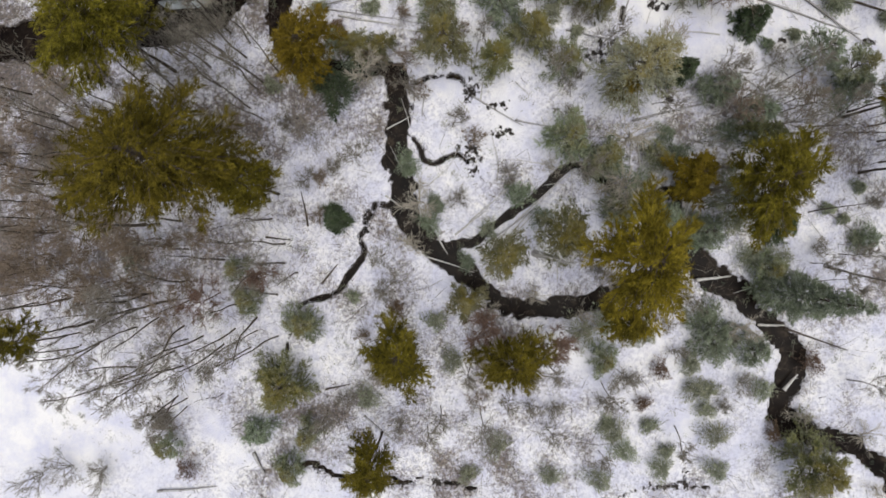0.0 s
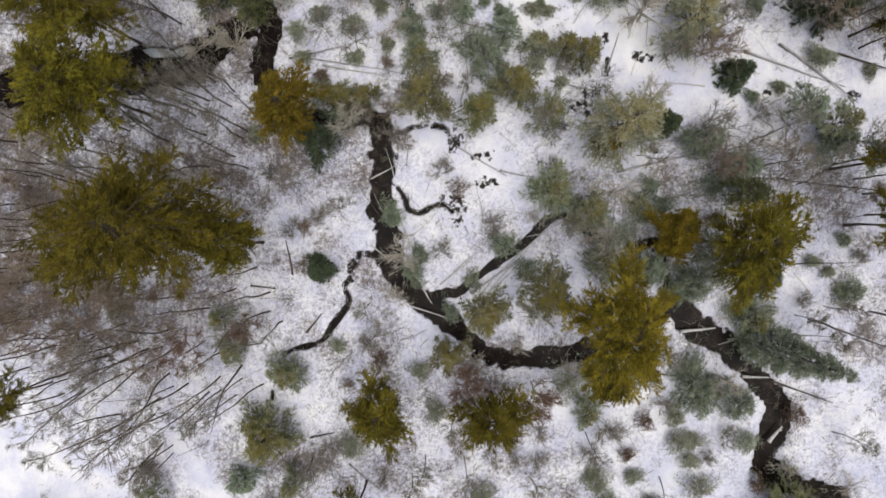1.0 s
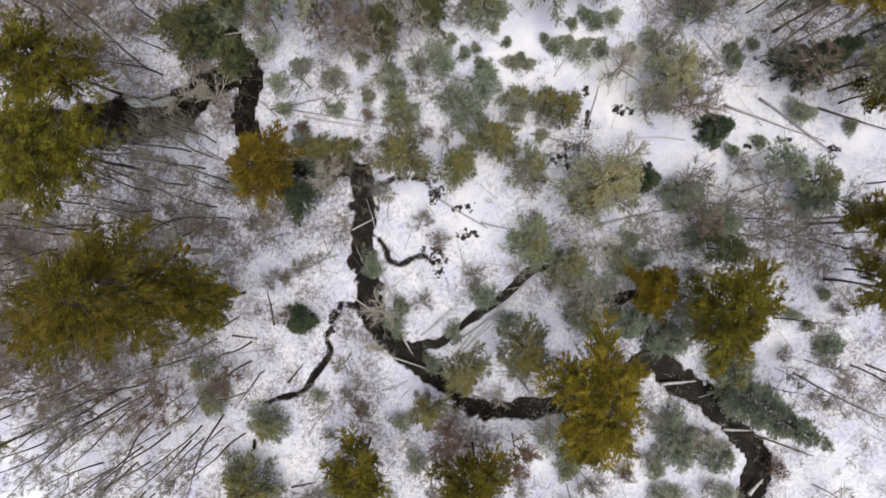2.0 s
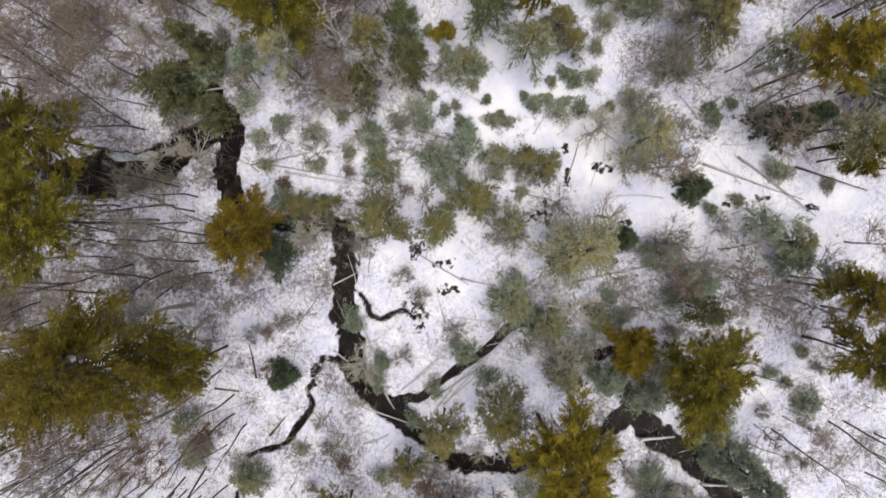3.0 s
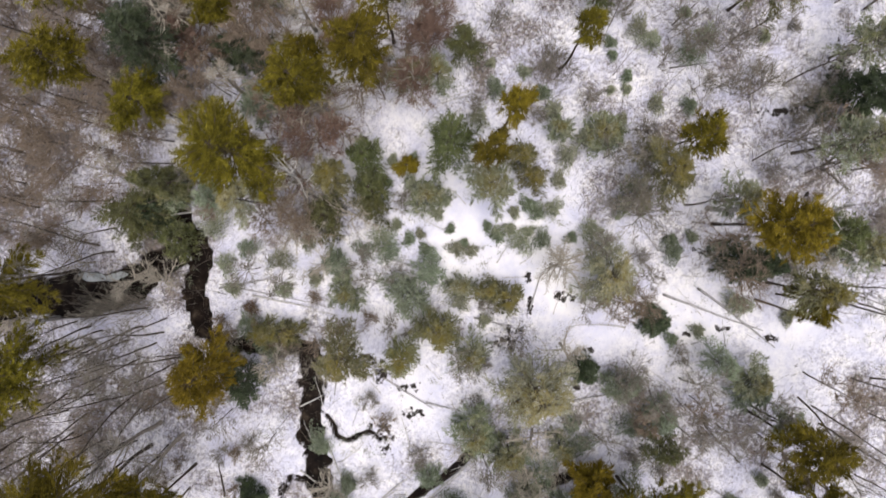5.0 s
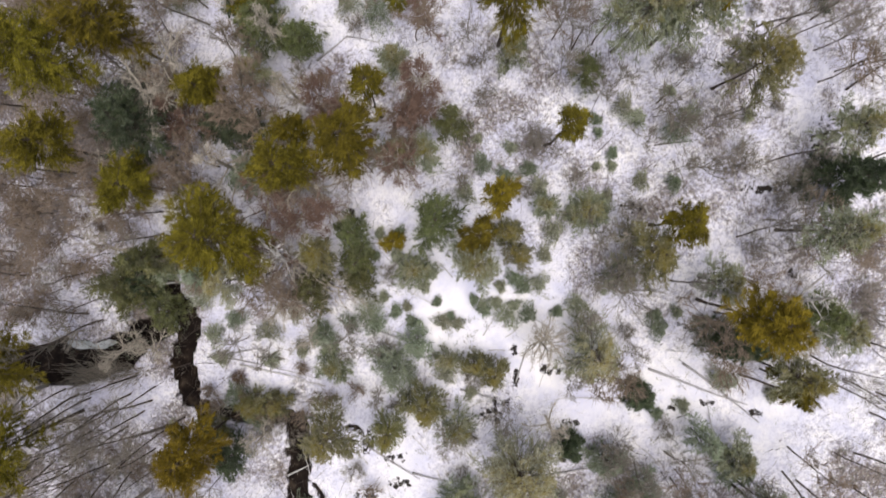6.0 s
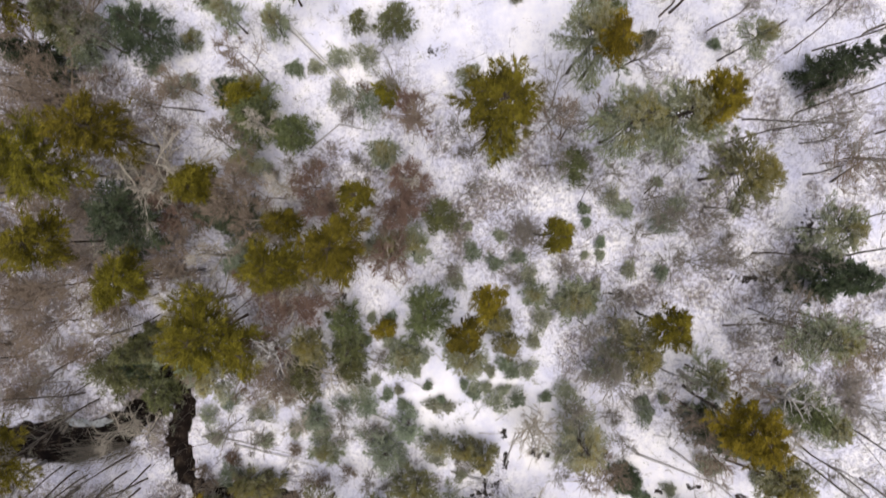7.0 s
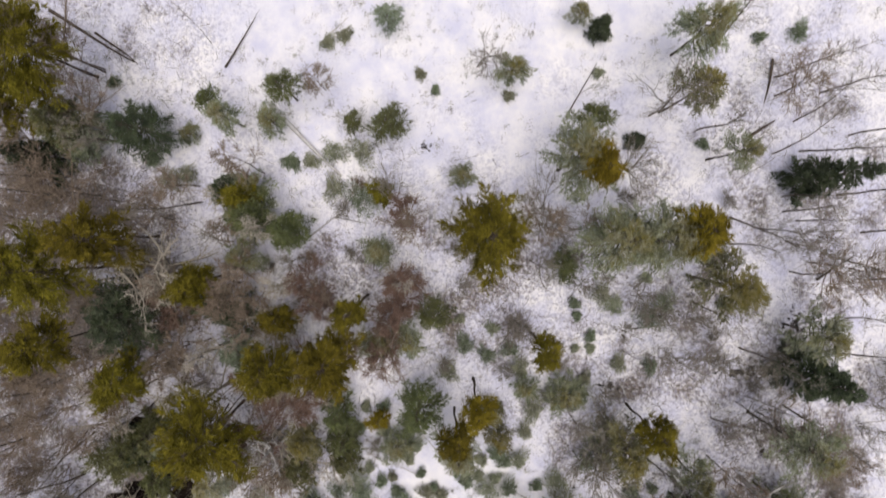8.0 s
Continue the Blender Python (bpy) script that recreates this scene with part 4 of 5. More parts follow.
hemlock(36.3, 36.1, 9.0, 2.1)
grey_tree(25.2, 36.0, 4.0, 2.9)
grey_tree(27.1, 33.8, 5.0, 3.7)
golden_pine(12.0, 31.2, 12.8, 1.1)
pine(10.5, 28.7, 11.0, 1.2)
pine(24.3, 29.4, 11.0, 1.4)
golden_pine(4.4, 28.1, 3.0, 0.8)
hemlock(16.0, 30.8, 3.0, 1.3)
olive_tree(13.2, 28.8, 4.0, 1.3)
hemlock(21.9, 25.5, 3.5, 1.7)
green_tree(-14.2, 22.4, 4.0, 1.8)
spruce(-16.4, 24.6, 4.0, 2.2)
brown_tree(-5.5, 25.5, 8.0, 2.8)
pale_tree(-17.9, 19.1, 4.0, 2.4)
pale_tree(-23.1, 13.1, 4.0, 2.4)
pale_tree(-15.5, 19.1, 4.0, 2.0)
hemlock(36.9, 21.9, 7.0, 2.0)
blue_bush(11.3, 34.1, 1.4, 0.9)
blue_bush(13.1, 33.2, 0.8, 0.8)
bush(13.5, 35.4, 0.8, 0.6)
blue_bush(20.0, 37.5, 0.8, 0.5)
blue_bush(20.2, 36.5, 0.8, 0.4)
bush(23.5, 32.8, 0.8, 0.8)
blue_bush(21.3, 34.9, 0.8, 0.5)
bush(22.0, 38.5, 1.4, 1.0)
bush(22.9, 37.5, 1.4, 1.0)
bush(26.8, 37.7, 1.4, 1.2)
blue_bush(25.8, 36.4, 1.4, 1.2)
bush(25.5, 39.6, 0.8, 0.5)
bush(31.4, 37.7, 0.8, 0.5)
bush(21.3, 33.9, 0.8, 0.4)
bush(20.1, 33.9, 0.8, 0.3)
bush(15.7, 32.3, 1.4, 0.9)
blue_bush(14.9, 33.7, 0.8, 0.8)
bush(20.9, 31.5, 0.8, 0.6)
blue_bush(26.0, 32.6, 0.8, 0.7)
bush(10.9, 36.1, 0.8, 0.4)
bush(10.0, 31.9, 1.4, 1.0)
bush(-0.8, 19.6, 1.4, 0.9)
bush(-3.2, 19.2, 0.8, 0.7)
blue_bush(2.9, 21.5, 1.4, 1.2)
blue_bush(24.9, 21.4, 1.4, 1.0)
bush(28.4, 21.9, 0.8, 0.6)
blue_bush(14.9, 22.4, 1.4, 0.9)
bush(11.4, 22.9, 0.8, 0.5)
bush(13.9, 23.0, 0.8, 0.5)
bush(29.6, 17.6, 1.4, 0.9)
blue_bush(4.7, 28.7, 0.8, 0.6)
blue_bush(2.8, 26.9, 0.8, 0.4)
dark_fir(-14.0, 51.0, 8.5, 2.6)
hemlock(-7.0, 51.7, 8.0, 1.4)
green_tree(-2.5, 53.8, 8.5, 1.4)
hemlock(-4.1, 51.7, 5.0, 1.3)
green_tree(-8.7, 53.2, 6.0, 1.1)
brown_tree(-0.1, 54.6, 6.0, 2.1)
green_tree(2.4, 51.6, 4.4, 0.9)
green_tree(5.3, 51.4, 6.0, 1.6)
spruce(-7.4, 46.3, 7.0, 1.8)
hemlock(-5.4, 46.5, 6.0, 1.6)
hemlock(-11.4, 51.0, 2.0, 1.0)
pine(12.5, 43.3, 18.0, 2.6)
green_tree(19.8, 51.1, 9.5, 1.3)
hemlock(18.6, 48.1, 14.0, 2.7)
golden_pine(19.6, 47.6, 14.5, 1.3)
golden_pine(25.0, 43.9, 17.0, 1.4)
brown_tree(16.6, 43.7, 9.0, 2.9)
olive_tree(26.3, 52.6, 12.0, 1.6)
grey_tree(25.5, 52.3, 13.0, 3.9)
spruce(24.2, 50.2, 3.0, 0.8)
hemlock(30.0, 48.9, 9.0, 1.3)
spruce(36.5, 47.2, 12.0, 1.9)
hemlock(27.1, 57.0, 11.0, 2.3)
spruce(21.4, 58.7, 4.0, 1.1)
hemlock(19.7, 59.6, 4.0, 0.9)
brown_tree(35.0, 53.8, 11.0, 3.4)
grey_tree(12.1, 56.3, 8.0, 2.8)
hemlock(14.6, 55.3, 6.0, 1.4)
blue_tree(5.1, 59.7, 4.0, 1.2)
brown_tree(-18.9, 56.3, 14.0, 5.9)
brown_tree(-18.2, 52.6, 10.0, 5.1)
hemlock(-19.0, 50.6, 7.0, 2.0)
grey_tree(37.8, 41.0, 8.0, 3.3)
hemlock(11.0, 47.5, 4.0, 1.1)
grey_tree(36.2, 42.6, 9.0, 2.9)
grey_tree(5.5, 46.5, 7.0, 2.5)
pine(4.8, 46.1, 5.0, 0.9)
grey_tree(22.2, 48.2, 12.0, 3.1)
brown_tree(19.7, 43.3, 9.0, 2.4)
bush(1.5, 58.9, 0.7, 0.7)
bush(0.1, 58.3, 0.7, 0.7)
bush(7.6, 55.7, 0.7, 0.5)
bush(14.6, 53.9, 0.7, 0.5)
blue_bush(29.6, 50.1, 0.7, 0.5)
blue_bush(33.6, 58.2, 0.7, 0.5)
blue_bush(36.5, 58.6, 0.7, 0.9)
blue_bush(-18.0, 55.4, 0.7, 0.6)
blue_bush(-3.2, 48.8, 0.7, 0.7)
bush(-1.3, 48.8, 0.7, 0.7)
blue_bush(-14.7, 48.9, 0.7, 0.7)
bush(-13.1, 47.2, 1.3, 1.3)
bush(-11.6, 47.7, 1.3, 1.0)
bush(0.6, 49.5, 1.3, 1.1)
bush(2.9, 49.5, 1.3, 1.2)
blue_bush(-2.7, 48.6, 0.7, 0.6)
blue_bush(2.9, 45.8, 1.3, 1.8)
bush(0.6, 46.7, 1.3, 1.1)
bush(21.5, 55.6, 0.7, 0.4)
blue_bush(8.8, 54.4, 0.7, 0.4)
grey_log(2.3, 11.1, 6.4, 8.6, 0.08)
grey_log(15.0, 8.9, 21.1, 10.3, 0.10)
white_log(5.5, 0.6, 10.2, 5.3, 0.07)
white_log(4.4, -1.2, 8.0, 2.0, 0.06)
white_log(3.6, -1.9, 5.5, 0.6, 0.06)
white_log(5.0, -0.6, 8.6, 3.6, 0.05)
grey_log(3.5, -0.8, 7.1, 2.0, 0.08)
white_log(-1.3, -1.9, 2.6, -3.1, 0.07)
white_log(-0.4, -0.3, 0.3, -1.7, 0.09)
grey_log(-10.6, -6.2, -11.3, -6.9, 0.06)
grey_log(-6.6, -15.2, -4.0, -17.8, 0.09)
grey_log(-24.6, -22.2, -19.4, -21.7, 0.12)
grey_log(-16.1, -18.6, -15.1, -20.4, 0.18)
grey_log(17.4, 11.0, 20.7, 11.5, 0.10)
grey_log(24.4, 18.1, 33.2, 14.6, 0.10)
grey_log(32.4, -0.2, 27.6, 3.5, 0.09)
grey_log(27.0, 18.6, 33.1, 14.3, 0.10)
grey_log(14.1, 16.8, 14.9, 19.7, 0.08)
grey_log(-11.3, 18.3, -6.6, 19.4, 0.08)
grey_log(-9.9, 18.3, -1.5, 16.9, 0.06)
grey_log(-2.8, 21.0, -0.1, 20.3, 0.08)
grey_log(2.4, 20.9, 5.4, 20.0, 0.08)
grey_log(5.8, 9.1, 8.6, 8.5, 0.08)
grey_log(9.7, 16.1, 13.2, 15.3, 0.08)
grey_log(4.2, 42.2, 0.5, 39.1, 0.10)
grey_log(-1.9, 42.4, 0.5, 44.3, 0.10)
grey_log(0.5, 44.3, 3.3, 43.8, 0.06)
white_log(-4.7, 53.5, 0.9, 47.6, 0.23)
white_log(20.1, -3.7, 22.7, -3.2, 0.15)
white_log(24.9, -7.2, 26.9, -7.3, 0.13)
white_log(27.0, -12.4, 28.0, -11.1, 0.18)
white_log(18.9, 0.8, 20.1, 3.5, 0.10)
white_log(18.5, 0.1, 19.5, 2.7, 0.10)
white_log(15.4, 7.2, 15.7, 4.9, 0.10)
white_log(-15.3, 24.3, -11.9, 24.9, 0.09)
white_log(-4.6, 8.5, -2.7, 9.6, 0.08)
white_log(-2.3, 5.3, -1.1, 2.7, 0.10)
white_log(-4.7, 3.1, -3.3, 2.2, 0.08)
white_log(1.0, -0.1, 3.5, 1.9, 0.08)
white_log(2.1, 0.9, 5.4, 3.8, 0.06)
white_log(21.6, 30.0, 22.0, 28.7, 0.12)
white_log(28.5, 25.6, 29.8, 25.1, 0.12)
white_log(-0.2, 58.7, 1.7, 60.4, 0.06)
white_log(-8.5, 17.7, -2.9, 16.8, 0.09)
white_log(3.0, 10.6, 3.1, 12.2, 0.08)
dark_log(-8.5, 56.5, -5.8, 60.4, 0.09)
dark_log(33.0, 50.6, 35.0, 51.9, 0.15)
dark_log(34.7, 56.6, 34.4, 51.0, 0.10)
dark_log(19.1, 52.2, 21.2, 56.5, 0.06)
dark_log(18.1, 42.9, 19.1, 44.6, 0.08)
dark_log(24.5, 35.5, 27.9, 35.9, 0.06)
dark_log(24.6, 38.7, 26.7, 40.6, 0.06)
dark_log(-11.2, 0.6, -11.6, 3.5, 0.09)
dark_log(-10.1, -4.2, -8.8, -2.5, 0.10)
dark_log(-9.9, -13.1, -7.8, -12.4, 0.08)
dark_log(35.1, 32.4, 40.4, 35.8, 0.12)
dark_log(38.6, 39.6, 41.5, 41.7, 0.09)
dark_log(31.3, 17.8, 36.5, 16.1, 0.10)
dark_log(-23.5, 61.4, -16.2, 57.1, 0.16)
dark_log(-19.6, 59.5, -15.7, 56.9, 0.11)
dark_log(-14.8, -0.3, -12.7, -0.5, 0.08)
dark_log(-3.9, 5.5, -6.3, 8.3, 0.03)
reeds(-22.6, 16.3, -17.2, 17.0)
snag(-25.4, 15.6, 9.0, 1.6)
pale_tree(-27.4, 16.1, 5.0, 2.0)
ice_sheet(-21.6, 19.2, 1.9, 0.55)
green_spruce(-14.0, 26.8, 11.0, 2.0)
hemlock(-14.2, 26.0, 4.0, 1.7)
thicket(-10.7, 14.6, 2.2, 1.4)
thicket(-7.3, 14.8, 2.6, 1.6)
thicket(-5.7, 14.4, 2.5, 1.6)
thicket(-3.0, 13.9, 2.2, 1.4)
thicket(-1.7, 15.0, 2.0, 1.2)
pale_tree(-17.1, 20.0, 2.5, 1.6)
pale_tree(-22.0, 20.4, 3.0, 2.0)
brown_tree(-19.4, 46.0, 11.0, 4.4)
brown_tree(-21.9, 43.7, 12.0, 4.4)
russet_tree(-11.6, 36.7, 8.0, 2.7)
pale_tree(-13.0, 38.9, 11.0, 4.7)
brown_tree(-6.4, 37.0, 8.0, 2.9)
pine(-9.1, 39.3, 9.0, 1.5)
russet_tree(7.0, 44.3, 9.0, 2.1)
russet_tree(6.2, 38.1, 9.0, 2.2)
brown_tree(1.0, 37.1, 7.0, 3.1)
pine(3.3, 37.9, 15.0, 1.0)
hemlock(4.5, 41.5, 5.0, 1.1)
hemlock(-6.1, 44.5, 6.0, 2.0)
green_tree(-2.9, 43.4, 6.0, 1.7)
grey_tree(22.2, 28.8, 7.0, 2.8)
pale_tree(22.4, 28.9, 6.0, 2.3)
brown_tree(30.7, 25.4, 9.0, 2.9)
brown_tree(34.5, 29.0, 8.0, 3.5)
brown_tree(36.1, 27.7, 8.0, 3.6)
hemlock(35.4, 23.0, 6.0, 1.7)
grey_tree(14.8, 35.4, 3.5, 2.5)
grey_tree(18.1, 43.2, 8.0, 3.0)
grey_tree(26.1, 37.2, 3.0, 3.2)
pale_tree(15.7, 20.4, 7.0, 2.5)
brown_tree(21.0, 17.8, 5.0, 2.9)
grey_tree(21.4, 25.1, 7.0, 3.4)
brown_tree(29.4, 19.6, 8.0, 3.2)
pale_tree(13.9, 2.6, 4.0, 2.1)
hemlock(24.9, -2.7, 4.0, 1.5)
golden_pine(18.1, 3.6, 6.0, 1.3)
snag(27.6, 24.8, 10.0, 2.6)
snag(7.4, -1.6, 14.5, 2.0)
pine(-19.6, 55.9, 15.5, 3.6)
pine(-22.5, 52.4, 13.0, 3.0)
brown_tree(36.6, 40.2, 10.0, 3.2)
brown_tree(39.6, 41.4, 10.0, 3.2)
olive_tree(-10.5, 12.5, 3.4, 1.4)
olive_tree(-7.0, 14.8, 3.8, 1.6)
olive_tree(-4.9, 14.8, 3.4, 1.3)
dark_log(27.0, -7.5, 31.8, -9.2, 0.09)
grey_tree(-18.1, 15.0, 14.0, 1.5)
grey_tree(-18.4, 12.2, 14.0, 1.4)
grey_tree(-14.8, 12.4, 14.0, 1.5)
grey_tree(-19.3, 13.8, 13.0, 1.3)
grey_tree(-21.6, 11.7, 14.0, 1.5)
grey_tree(-16.2, 14.5, 13.0, 1.3)
grey_tree(-15.3, 11.9, 13.0, 1.4)
grey_tree(-16.9, 13.6, 14.0, 1.2)
grey_tree(-23.0, 12.7, 13.0, 1.3)
brown_tree(-11.3, 39.5, 9.0, 3.5)
brown_tree(-16.0, 41.5, 10.0, 3.4)
brown_tree(-6.6, 39.9, 7.0, 2.9)
brown_tree(-10.0, 36.8, 6.0, 2.7)
brown_tree(-3.8, 38.3, 6.0, 2.6)
brown_tree(-19.1, 38.7, 9.0, 3.8)
brown_tree(-13.3, 44.0, 9.0, 3.3)
brown_tree(-21.7, 39.6, 9.0, 3.9)
scrub(-5.6, 13.0, 2.2, 1.4)
scrub(-2.7, 12.0, 2.0, 1.3)
thicket(-6.3, 14.3, 2.0, 1.2)
pine(-3.1, 36.3, 7.0, 1.3)
hemlock(4.5, 34.6, 7.0, 1.7)
blue_tree(-7.1, 33.3, 4.0, 2.1)
green_tree(-17.2, 24.4, 5.0, 3.0)
green_tree(-1.9, 24.3, 5.0, 2.0)
green_tree(1.4, 28.7, 6.0, 1.7)
green_tree(1.7, 24.9, 5.0, 1.5)
russet_tree(-4.8, 27.6, 9.0, 3.6)
russet_tree(0.3, 37.2, 8.0, 2.5)
russet_tree(5.9, 37.0, 9.0, 2.3)
pale_tree(-3.7, 27.0, 9.0, 3.3)
brown_tree(-6.9, 37.5, 8.0, 2.9)
brown_tree(2.6, 33.5, 8.0, 2.5)
pale_tree(5.3, 39.5, 9.0, 2.4)
brown_tree(-15.5, 33.1, 9.0, 3.8)
brown_tree(-10.0, 34.0, 8.0, 3.0)
grey_tree(23.6, 35.6, 4.0, 2.1)
grey_tree(25.7, 33.5, 4.0, 2.3)
grey_tree(29.1, 33.4, 5.0, 2.6)
grey_tree(24.4, 38.2, 4.0, 2.1)
grey_tree(20.0, 38.9, 3.5, 1.8)
grey_tree(15.8, 34.8, 4.0, 2.2)
grey_tree(18.0, 32.7, 3.5, 1.9)
grey_tree(22.2, 30.6, 3.5, 2.1)
grey_tree(28.2, 36.7, 5.0, 2.6)
grey_tree(30.3, 33.4, 6.0, 2.9)
grey_tree(32.8, 29.8, 7.0, 2.9)
grey_tree(34.8, 27.4, 7.0, 3.3)
pale_tree(-4.5, 22.6, 5.0, 2.3)
pale_tree(-2.0, 20.5, 4.0, 2.1)
grey_tree(-7.8, 20.0, 6.0, 2.6)
grey_tree(1.1, 20.5, 4.0, 2.1)
grey_tree(-5.5, 18.8, 4.0, 2.0)
pale_tree(-1.9, 23.0, 5.0, 2.1)
grey_tree(23.0, 26.9, 6.0, 2.6)
grey_tree(20.1, 25.5, 5.0, 2.3)
grey_tree(27.0, 21.7, 6.0, 2.6)
grey_tree(26.3, 9.4, 8.0, 2.8)
grey_tree(28.7, 7.9, 9.0, 2.9)
grey_tree(30.5, 11.1, 9.0, 2.6)
grey_tree(21.7, 12.8, 4.0, 2.1)
grey_tree(25.8, 11.5, 8.0, 2.7)
grey_tree(23.5, 10.6, 7.0, 2.7)
grey_tree(21.0, 12.0, 6.0, 2.7)
grey_tree(19.3, 6.9, 4.0, 2.4)
grey_tree(16.5, 10.2, 5.0, 2.1)
grey_tree(25.1, 8.4, 8.0, 2.7)
grey_tree(-25.4, -11.9, 14.0, 1.7)
grey_tree(-22.2, -11.3, 13.5, 1.6)
grey_tree(-22.7, -13.9, 9.0, 1.3)
grey_tree(-21.9, -14.8, 8.0, 1.2)
grey_tree(-29.4, -9.3, 13.0, 1.5)
grey_tree(-23.9, -5.8, 15.0, 1.7)
grey_tree(-24.8, -5.1, 15.0, 1.7)
grey_tree(-20.4, -8.7, 14.0, 1.6)
grey_tree(-17.5, -9.2, 11.0, 1.3)
grey_tree(-16.2, -9.6, 10.0, 1.2)
fanned_tree(-1.0, 31.4, 10.0, 3.8)
fanned_tree(5.1, 34.2, 10.0, 2.8)
fanned_tree(-4.8, 31.3, 9.0, 3.1)
brown_tree(-32.0, 0.6, 7.0, 3.4)
brown_tree(-29.3, -0.7, 7.0, 3.0)
brown_tree(-26.9, 0.6, 6.0, 2.9)
brown_tree(-24.6, -1.6, 6.0, 2.9)
brown_tree(-28.4, -3.0, 6.0, 3.0)
brown_tree(-22.1, -0.3, 5.0, 2.5)
brown_tree(-23.8, -3.8, 6.0, 2.9)
brown_tree(-31.2, -2.5, 7.0, 3.0)
brown_tree(-20.4, -3.9, 5.0, 2.5)
brown_tree(-24.5, 30.2, 7.0, 3.7)
brown_tree(-21.5, 28.1, 7.0, 3.6)
brown_tree(-25.6, 25.6, 7.0, 3.7)
brown_tree(-19.6, 26.9, 6.0, 3.2)
brown_tree(-23.8, 23.9, 6.0, 3.3)
brown_tree(-16.9, 31.4, 7.0, 3.1)
brown_tree(-25.3, 33.1, 8.0, 4.0)
brown_tree(-7.0, 23.8, 5.0, 2.6)
brown_tree(-3.0, 23.8, 5.0, 2.6)
hemlock(33.8, 29.0, 13.0, 2.0)
brown_tree(36.0, 28.0, 12.0, 2.8)
green_tree(34.4, 23.3, 9.0, 1.5)
pine(33.0, 18.2, 8.0, 1.5)
pale_tree(34.2, 21.0, 7.0, 2.0)
hemlock(-19.3, 50.8, 9.0, 2.3)
brown_tree(-21.4, 46.5, 9.0, 3.9)
brown_tree(-17.9, 45.5, 8.0, 3.2)
brown_tree(-22.2, 50.0, 10.0, 4.0)
pine(-5.9, 45.8, 7.0, 1.3)
green_tree(-19.3, 51.2, 10.0, 2.0)
brown_tree(-21.7, 53.4, 10.0, 3.9)
brown_tree(-18.9, 56.5, 9.0, 3.3)
spruce(-22.7, 49.0, 9.0, 2.2)

# ---- slim bare trees between the others ----
PLANTED = [(o.location.x, o.location.y) for o in scene.objects if o.type == "EMPTY"]


# open snow that stays free of trees
CLEARINGS = ((23.3, 26.7, 19.5, 25.0), (24.0, 29.8, 14.9, 19.5), (19.2, 25.1, 12.9, 16.1), (30.6, 37.6, 12.4, 18.0), (5.5, 14.2, 18.8, 26.5), (-38.8, -26.9, -19.1, -13.4))


def grove(kind, count, x0, x1, y0, y1, h0, h1, r0, r1, gap=1.1):
    rng, made, tries = rng_next(), 0, 0
    while made < count and tries < count * 30:
        tries += 1
        x, y = rng.uniform(x0, x1), rng.uniform(y0, y1)
        if near_water(x, y, 0.5) or any(a < x < b and c < y < d for a, b, c, d in CLEARINGS) or any((x - a) ** 2 + (y - b) ** 2 < gap * gap for a, b in PLANTED):
            continue
        PLANTED.append((x, y))
        kind(round(x, 2), round(y, 2), rng.uniform(h0, h1), rng.uniform(r0, r1), group="bare trees of the grove", split=False)
        made += 1


grove(slim_tree, 60, -35, -13, -10, 17, 11, 15.5, 1.3, 2.1)
grove(brown_tree, 18, -43, -29, -5, 24, 7, 13, 1.8, 2.6)
grove(thicket, 18, -43, -29, -4, 24, 2, 4, 1.5, 2.3)
grove(brown_tree, 14, -37, -15, -6, 10, 7, 13, 1.8, 2.6)
grove(thicket, 12, -38, -20, -6, 10, 2, 4, 1.5, 2.3)
grove(slim_tree, 34, -36, -8, 21, 52, 10, 15, 1.6, 2.6)
grove(brown_tree, 26, -36, -3, 24, 50, 6, 12, 1.8, 2.8)
grove(thicket, 40, -37, -15, 22, 48, 2, 5, 1.6, 2.4)
grove(pale_tree, 12, -20, -2, 26, 48, 6, 11, 1.8, 2.8)
grove(slim_tree, 20, 30, 42, -4, 26, 10, 15, 1.5, 2.4)
grove(brown_tree, 2, 24, 38, 6, 20, 7, 11, 1.6, 2.4)
grove(scrub, 10, 31, 45, 20, 34, 2, 5, 1.5, 2.3)
grove(slim_tree, 24, 29, 44, 26, 58, 9, 14, 1.6, 2.6)
grove(grey_tree, 16, -12, 14, -20, -9, 4, 7, 1.2, 2.0)
grove(grey_tree, 12, 8, 32, -18, 4, 4, 8, 1.2, 2.0)
grove(grey_tree, 18, -4, 26, 12, 46, 3, 7, 1.2, 2.0)
grove(slim_tree, 14, 24, 42, -8, 30, 9, 13, 0.7, 1.2)
grove(slim_tree, 16, -34, -12, -10, 18, 9, 13, 0.9, 1.5)
grove(scrub, 48, -14, 34, -16, 46, 0.9, 2.2, 0.7, 1.3)
grove(brown_scrub, 28, -30, 4, -14, 50, 0.9, 2.2, 0.7, 1.3)


# ---- arching shrubs along the creeks ----
for half, pts in COURSE:
    if half < 0.33 or half > 0.9:
        continue
    for k in range(12, len(pts) - 8, 22 if half > 0.5 else 34):
        away = pts[k + 4] - pts[k - 4]
        side = random.choice((-1, 1)) * (half + random.uniform(0.15, 0.5)) / max(math.hypot(*away), 0.1)
        x, y = pts[k][0] - away[1] * side, pts[k][1] + away[0] * side
        if random.random() < 0.75 and not near_water(x, y, 0.05):
            bank_shrub(round(x, 2), round(y, 2), random.uniform(0.9, 2.0), random.uniform(0.9, 1.7), split=False, group="shrubs along the creeks")


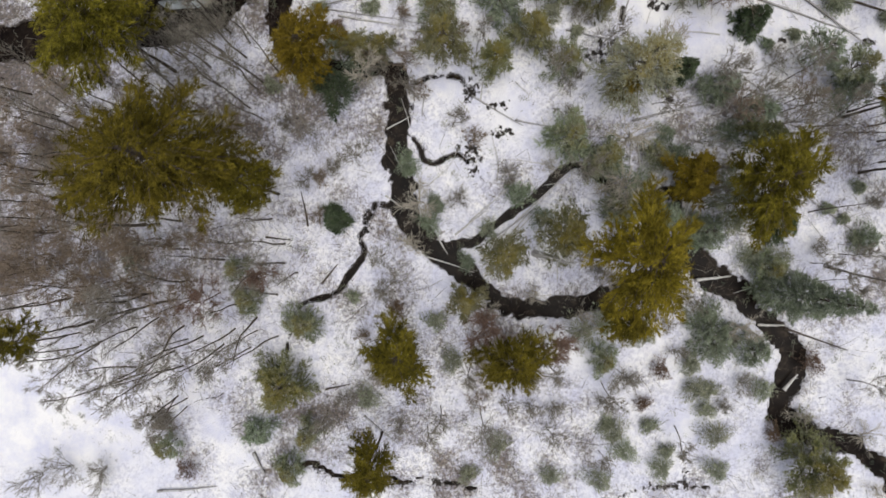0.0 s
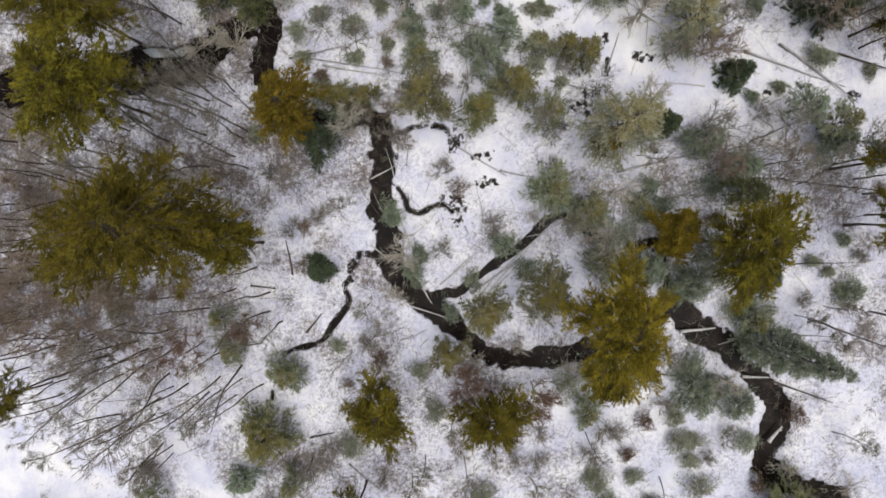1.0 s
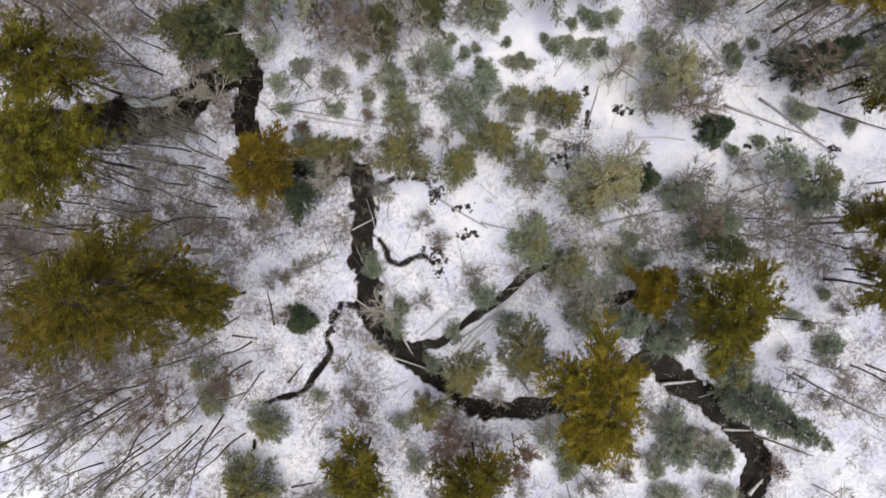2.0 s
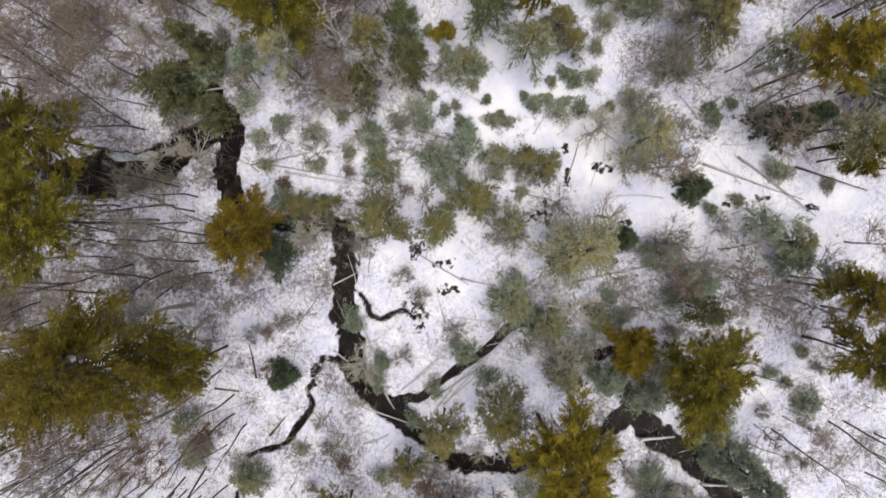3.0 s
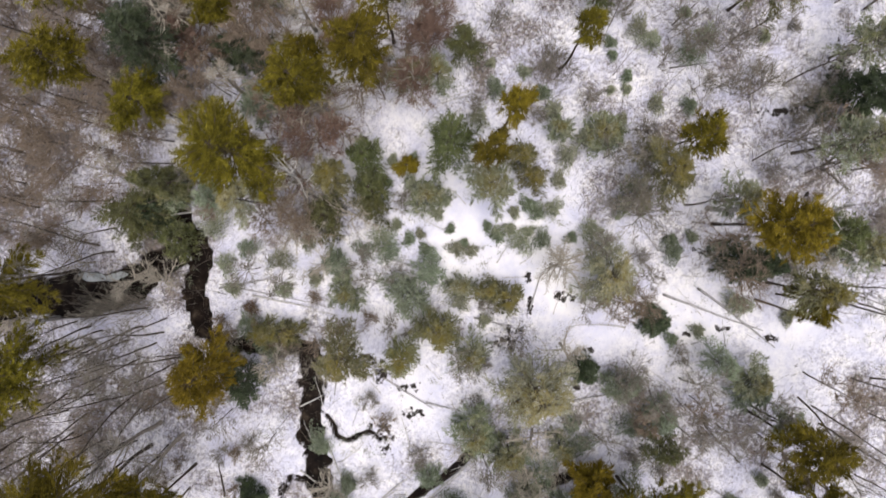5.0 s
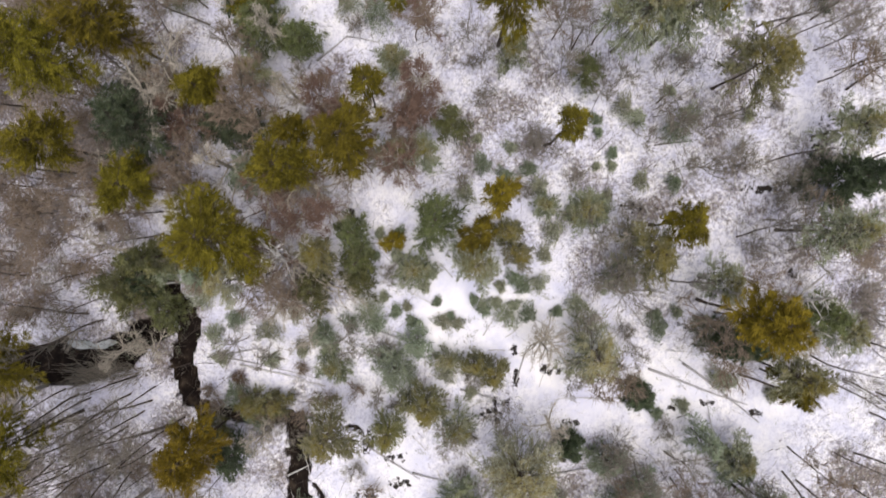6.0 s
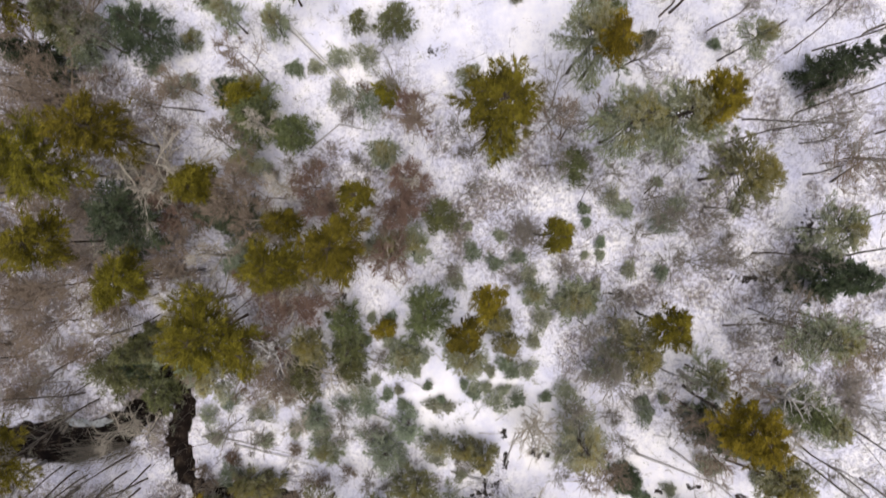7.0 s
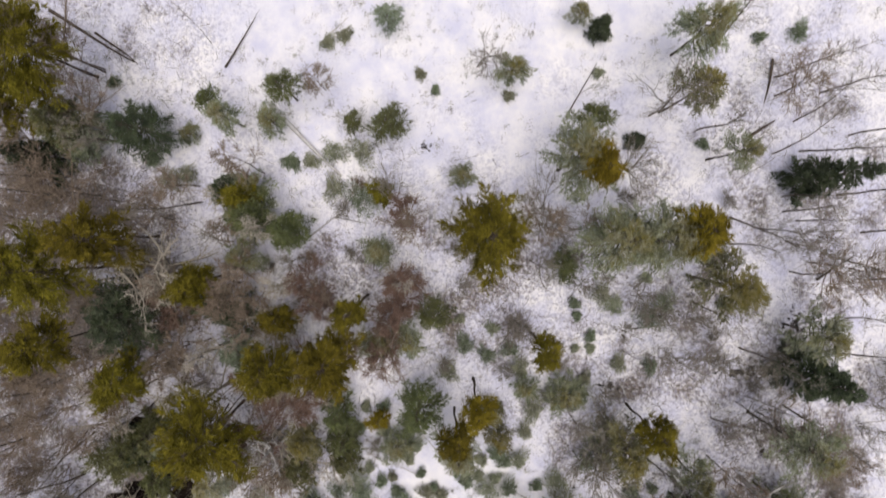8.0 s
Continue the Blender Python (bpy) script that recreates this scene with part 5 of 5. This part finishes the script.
# ---- thin fallen branches along the creeks ----
for _ in range(90):
    x, y, a, n = random.uniform(-3, 33), random.uniform(-8, 34), random.uniform(0, 3.14), random.uniform(1.2, 4.2)
    fallen_branch(round(x, 2), round(y, 2), round(x + n * math.cos(a), 2), round(y + n * math.sin(a), 2), random.uniform(0.025, 0.055), random.random() < 0.6)


for _ in range(34):
    x, y, a, n = random.uniform(8, 19), random.uniform(0, 9), random.uniform(0, 3.14), random.uniform(1.0, 3.6)
    fallen_branch(round(x, 2), round(y, 2), round(x + n * math.cos(a), 2), round(y + n * math.sin(a), 2), random.uniform(0.03, 0.055), random.random() < 0.8)


# ---- twigs on the snow and saplings that stand in it ----
def litter_at(x, y):
    """How littered the ground is at each place."""
    return LITTER[np.clip(np.searchsorted(GY[:, 0], y), 0, len(GY) - 1), np.clip(np.searchsorted(GX[0], x), 0, GX.shape[1] - 1)]


def scattered(rng, count, x0, x1, y0, y1, bias):
    """Places that crowd where the ground is littered."""
    x, y = rng.uniform(x0, x1, count), rng.uniform(y0, y1, count)
    keep = litter_at(x, y) + rng.normal(0, 0.25, count) > bias
    return np.stack((x[keep], y[keep], slope(x[keep], y[keep]) + 0.02), 1)


def twig_litter(name, count, mat, label, bias, long):
    rng = rng_next()
    at = scattered(rng, count, -38, 44, -24, 66, bias)
    n = len(at)
    az = rng.uniform(0, 6.283, n)
    pts, rad = limbs(rng, at, np.stack((np.cos(az), np.sin(az), rng.uniform(0, 0.25, n)), 1), rng.uniform(0.25, 1.0, n) ** 1.6 * long, rng.uniform(0.009, 0.024, n), 2, 0.14, -0.02)
    return tagged(new(name, mesh_of(name, *ribbons(rng, pts, rad), mat)), label, "twigs", kind="stuff")


def saplings(name, count, mat, label, bias, h0, h1):
    rng = rng_next()
    at = scattered(rng, count, -38, 44, -24, 66, bias)
    n = len(at)
    tall = rng.uniform(h0, h1, n)
    pts, rad = limbs(rng, at, rng.normal(0, 0.14, (n, 3)) + np.array([0, 0, 1.0]), tall, 0.008 + 0.0035 * tall, 4, 0.07, 0.03)
    s, w, t = offshoots(rng, pts, 7, 0.3, 0.5)
    side, thin = limbs(rng, s, w, np.repeat(tall, 7) * rng.uniform(0.1, 0.26, n * 7), np.full(n * 7, 0.009), 2, 0.15, 0.05)
    return tagged(new(name, mesh_of(name, *joined((limb_tubes(pts, rad, 3), ribbons(rng, side, thin))), mat)), label, "saplings", kind="stuff")


twig_litter("fallen_twigs", 17000, BARK, "dark twigs scattered over the snow", 0.1, 1.3)
twig_litter("bleached_twigs", 6500, GREYWOOD, "grey twigs scattered over the snow", 0.15, 1.6)
saplings("saplings", 1200, STEMWOOD, "slim leafless saplings standing in the snow", 0.2, 1.5, 4.5)
saplings("tall_saplings", 380, STEMWOOD, "tall slim leafless saplings standing in the snow", 0.28, 4.5, 8.5)


# ---- grass tufts ----
def tufts(name, count, x0, x1, y0, y1, mat, label, size, n=9, bias=0.0, spread=0.08):
    rng = rng_next()
    x, y = rng.uniform(x0, x1, count), rng.uniform(y0, y1, count)
    keep = value_noise(x, y, 4.0, 21) + 0.6 * value_noise(x, y, 1.2, 22) > bias
    x, y = x[keep], y[keep]
    at = np.repeat(np.stack((x, y, slope(x, y) - 0.02), 1), n, 0)
    at[:, :2] += rng.normal(0, spread, (len(at), 2))
    way = rng.normal(0, 0.7, at.shape) + np.array([0, 0, 0.8])
    ob = new(name, mesh_of(name, *needle_blades(rng, at, way, size, size * 0.2), mat))
    return tagged(ob, label, "grass", kind="stuff")


tufts("dry_grass_tufts", 7000, -34, 42, -20, 62, STEMWOOD, "dry brown grass and weeds poking through snow", 0.16, 8)
tufts("low_heath_tufts", 4500, -34, 42, -20, 62, BLUE, "low grey-green heath poking through snow", 0.17, 14, 0.0, 0.12)
tufts("pale_heath_tufts", 2000, -34, 44, -20, 66, FROSTED, "small pale bushes dotted over the snow", 0.2, 30, -0.3, 0.17)
tufts("upper_heath_tufts", 800, -16, 44, 44, 66, GREYWOOD, "small grey tussocks dotted over the open snow", 0.17, 26, -0.6, 0.17)
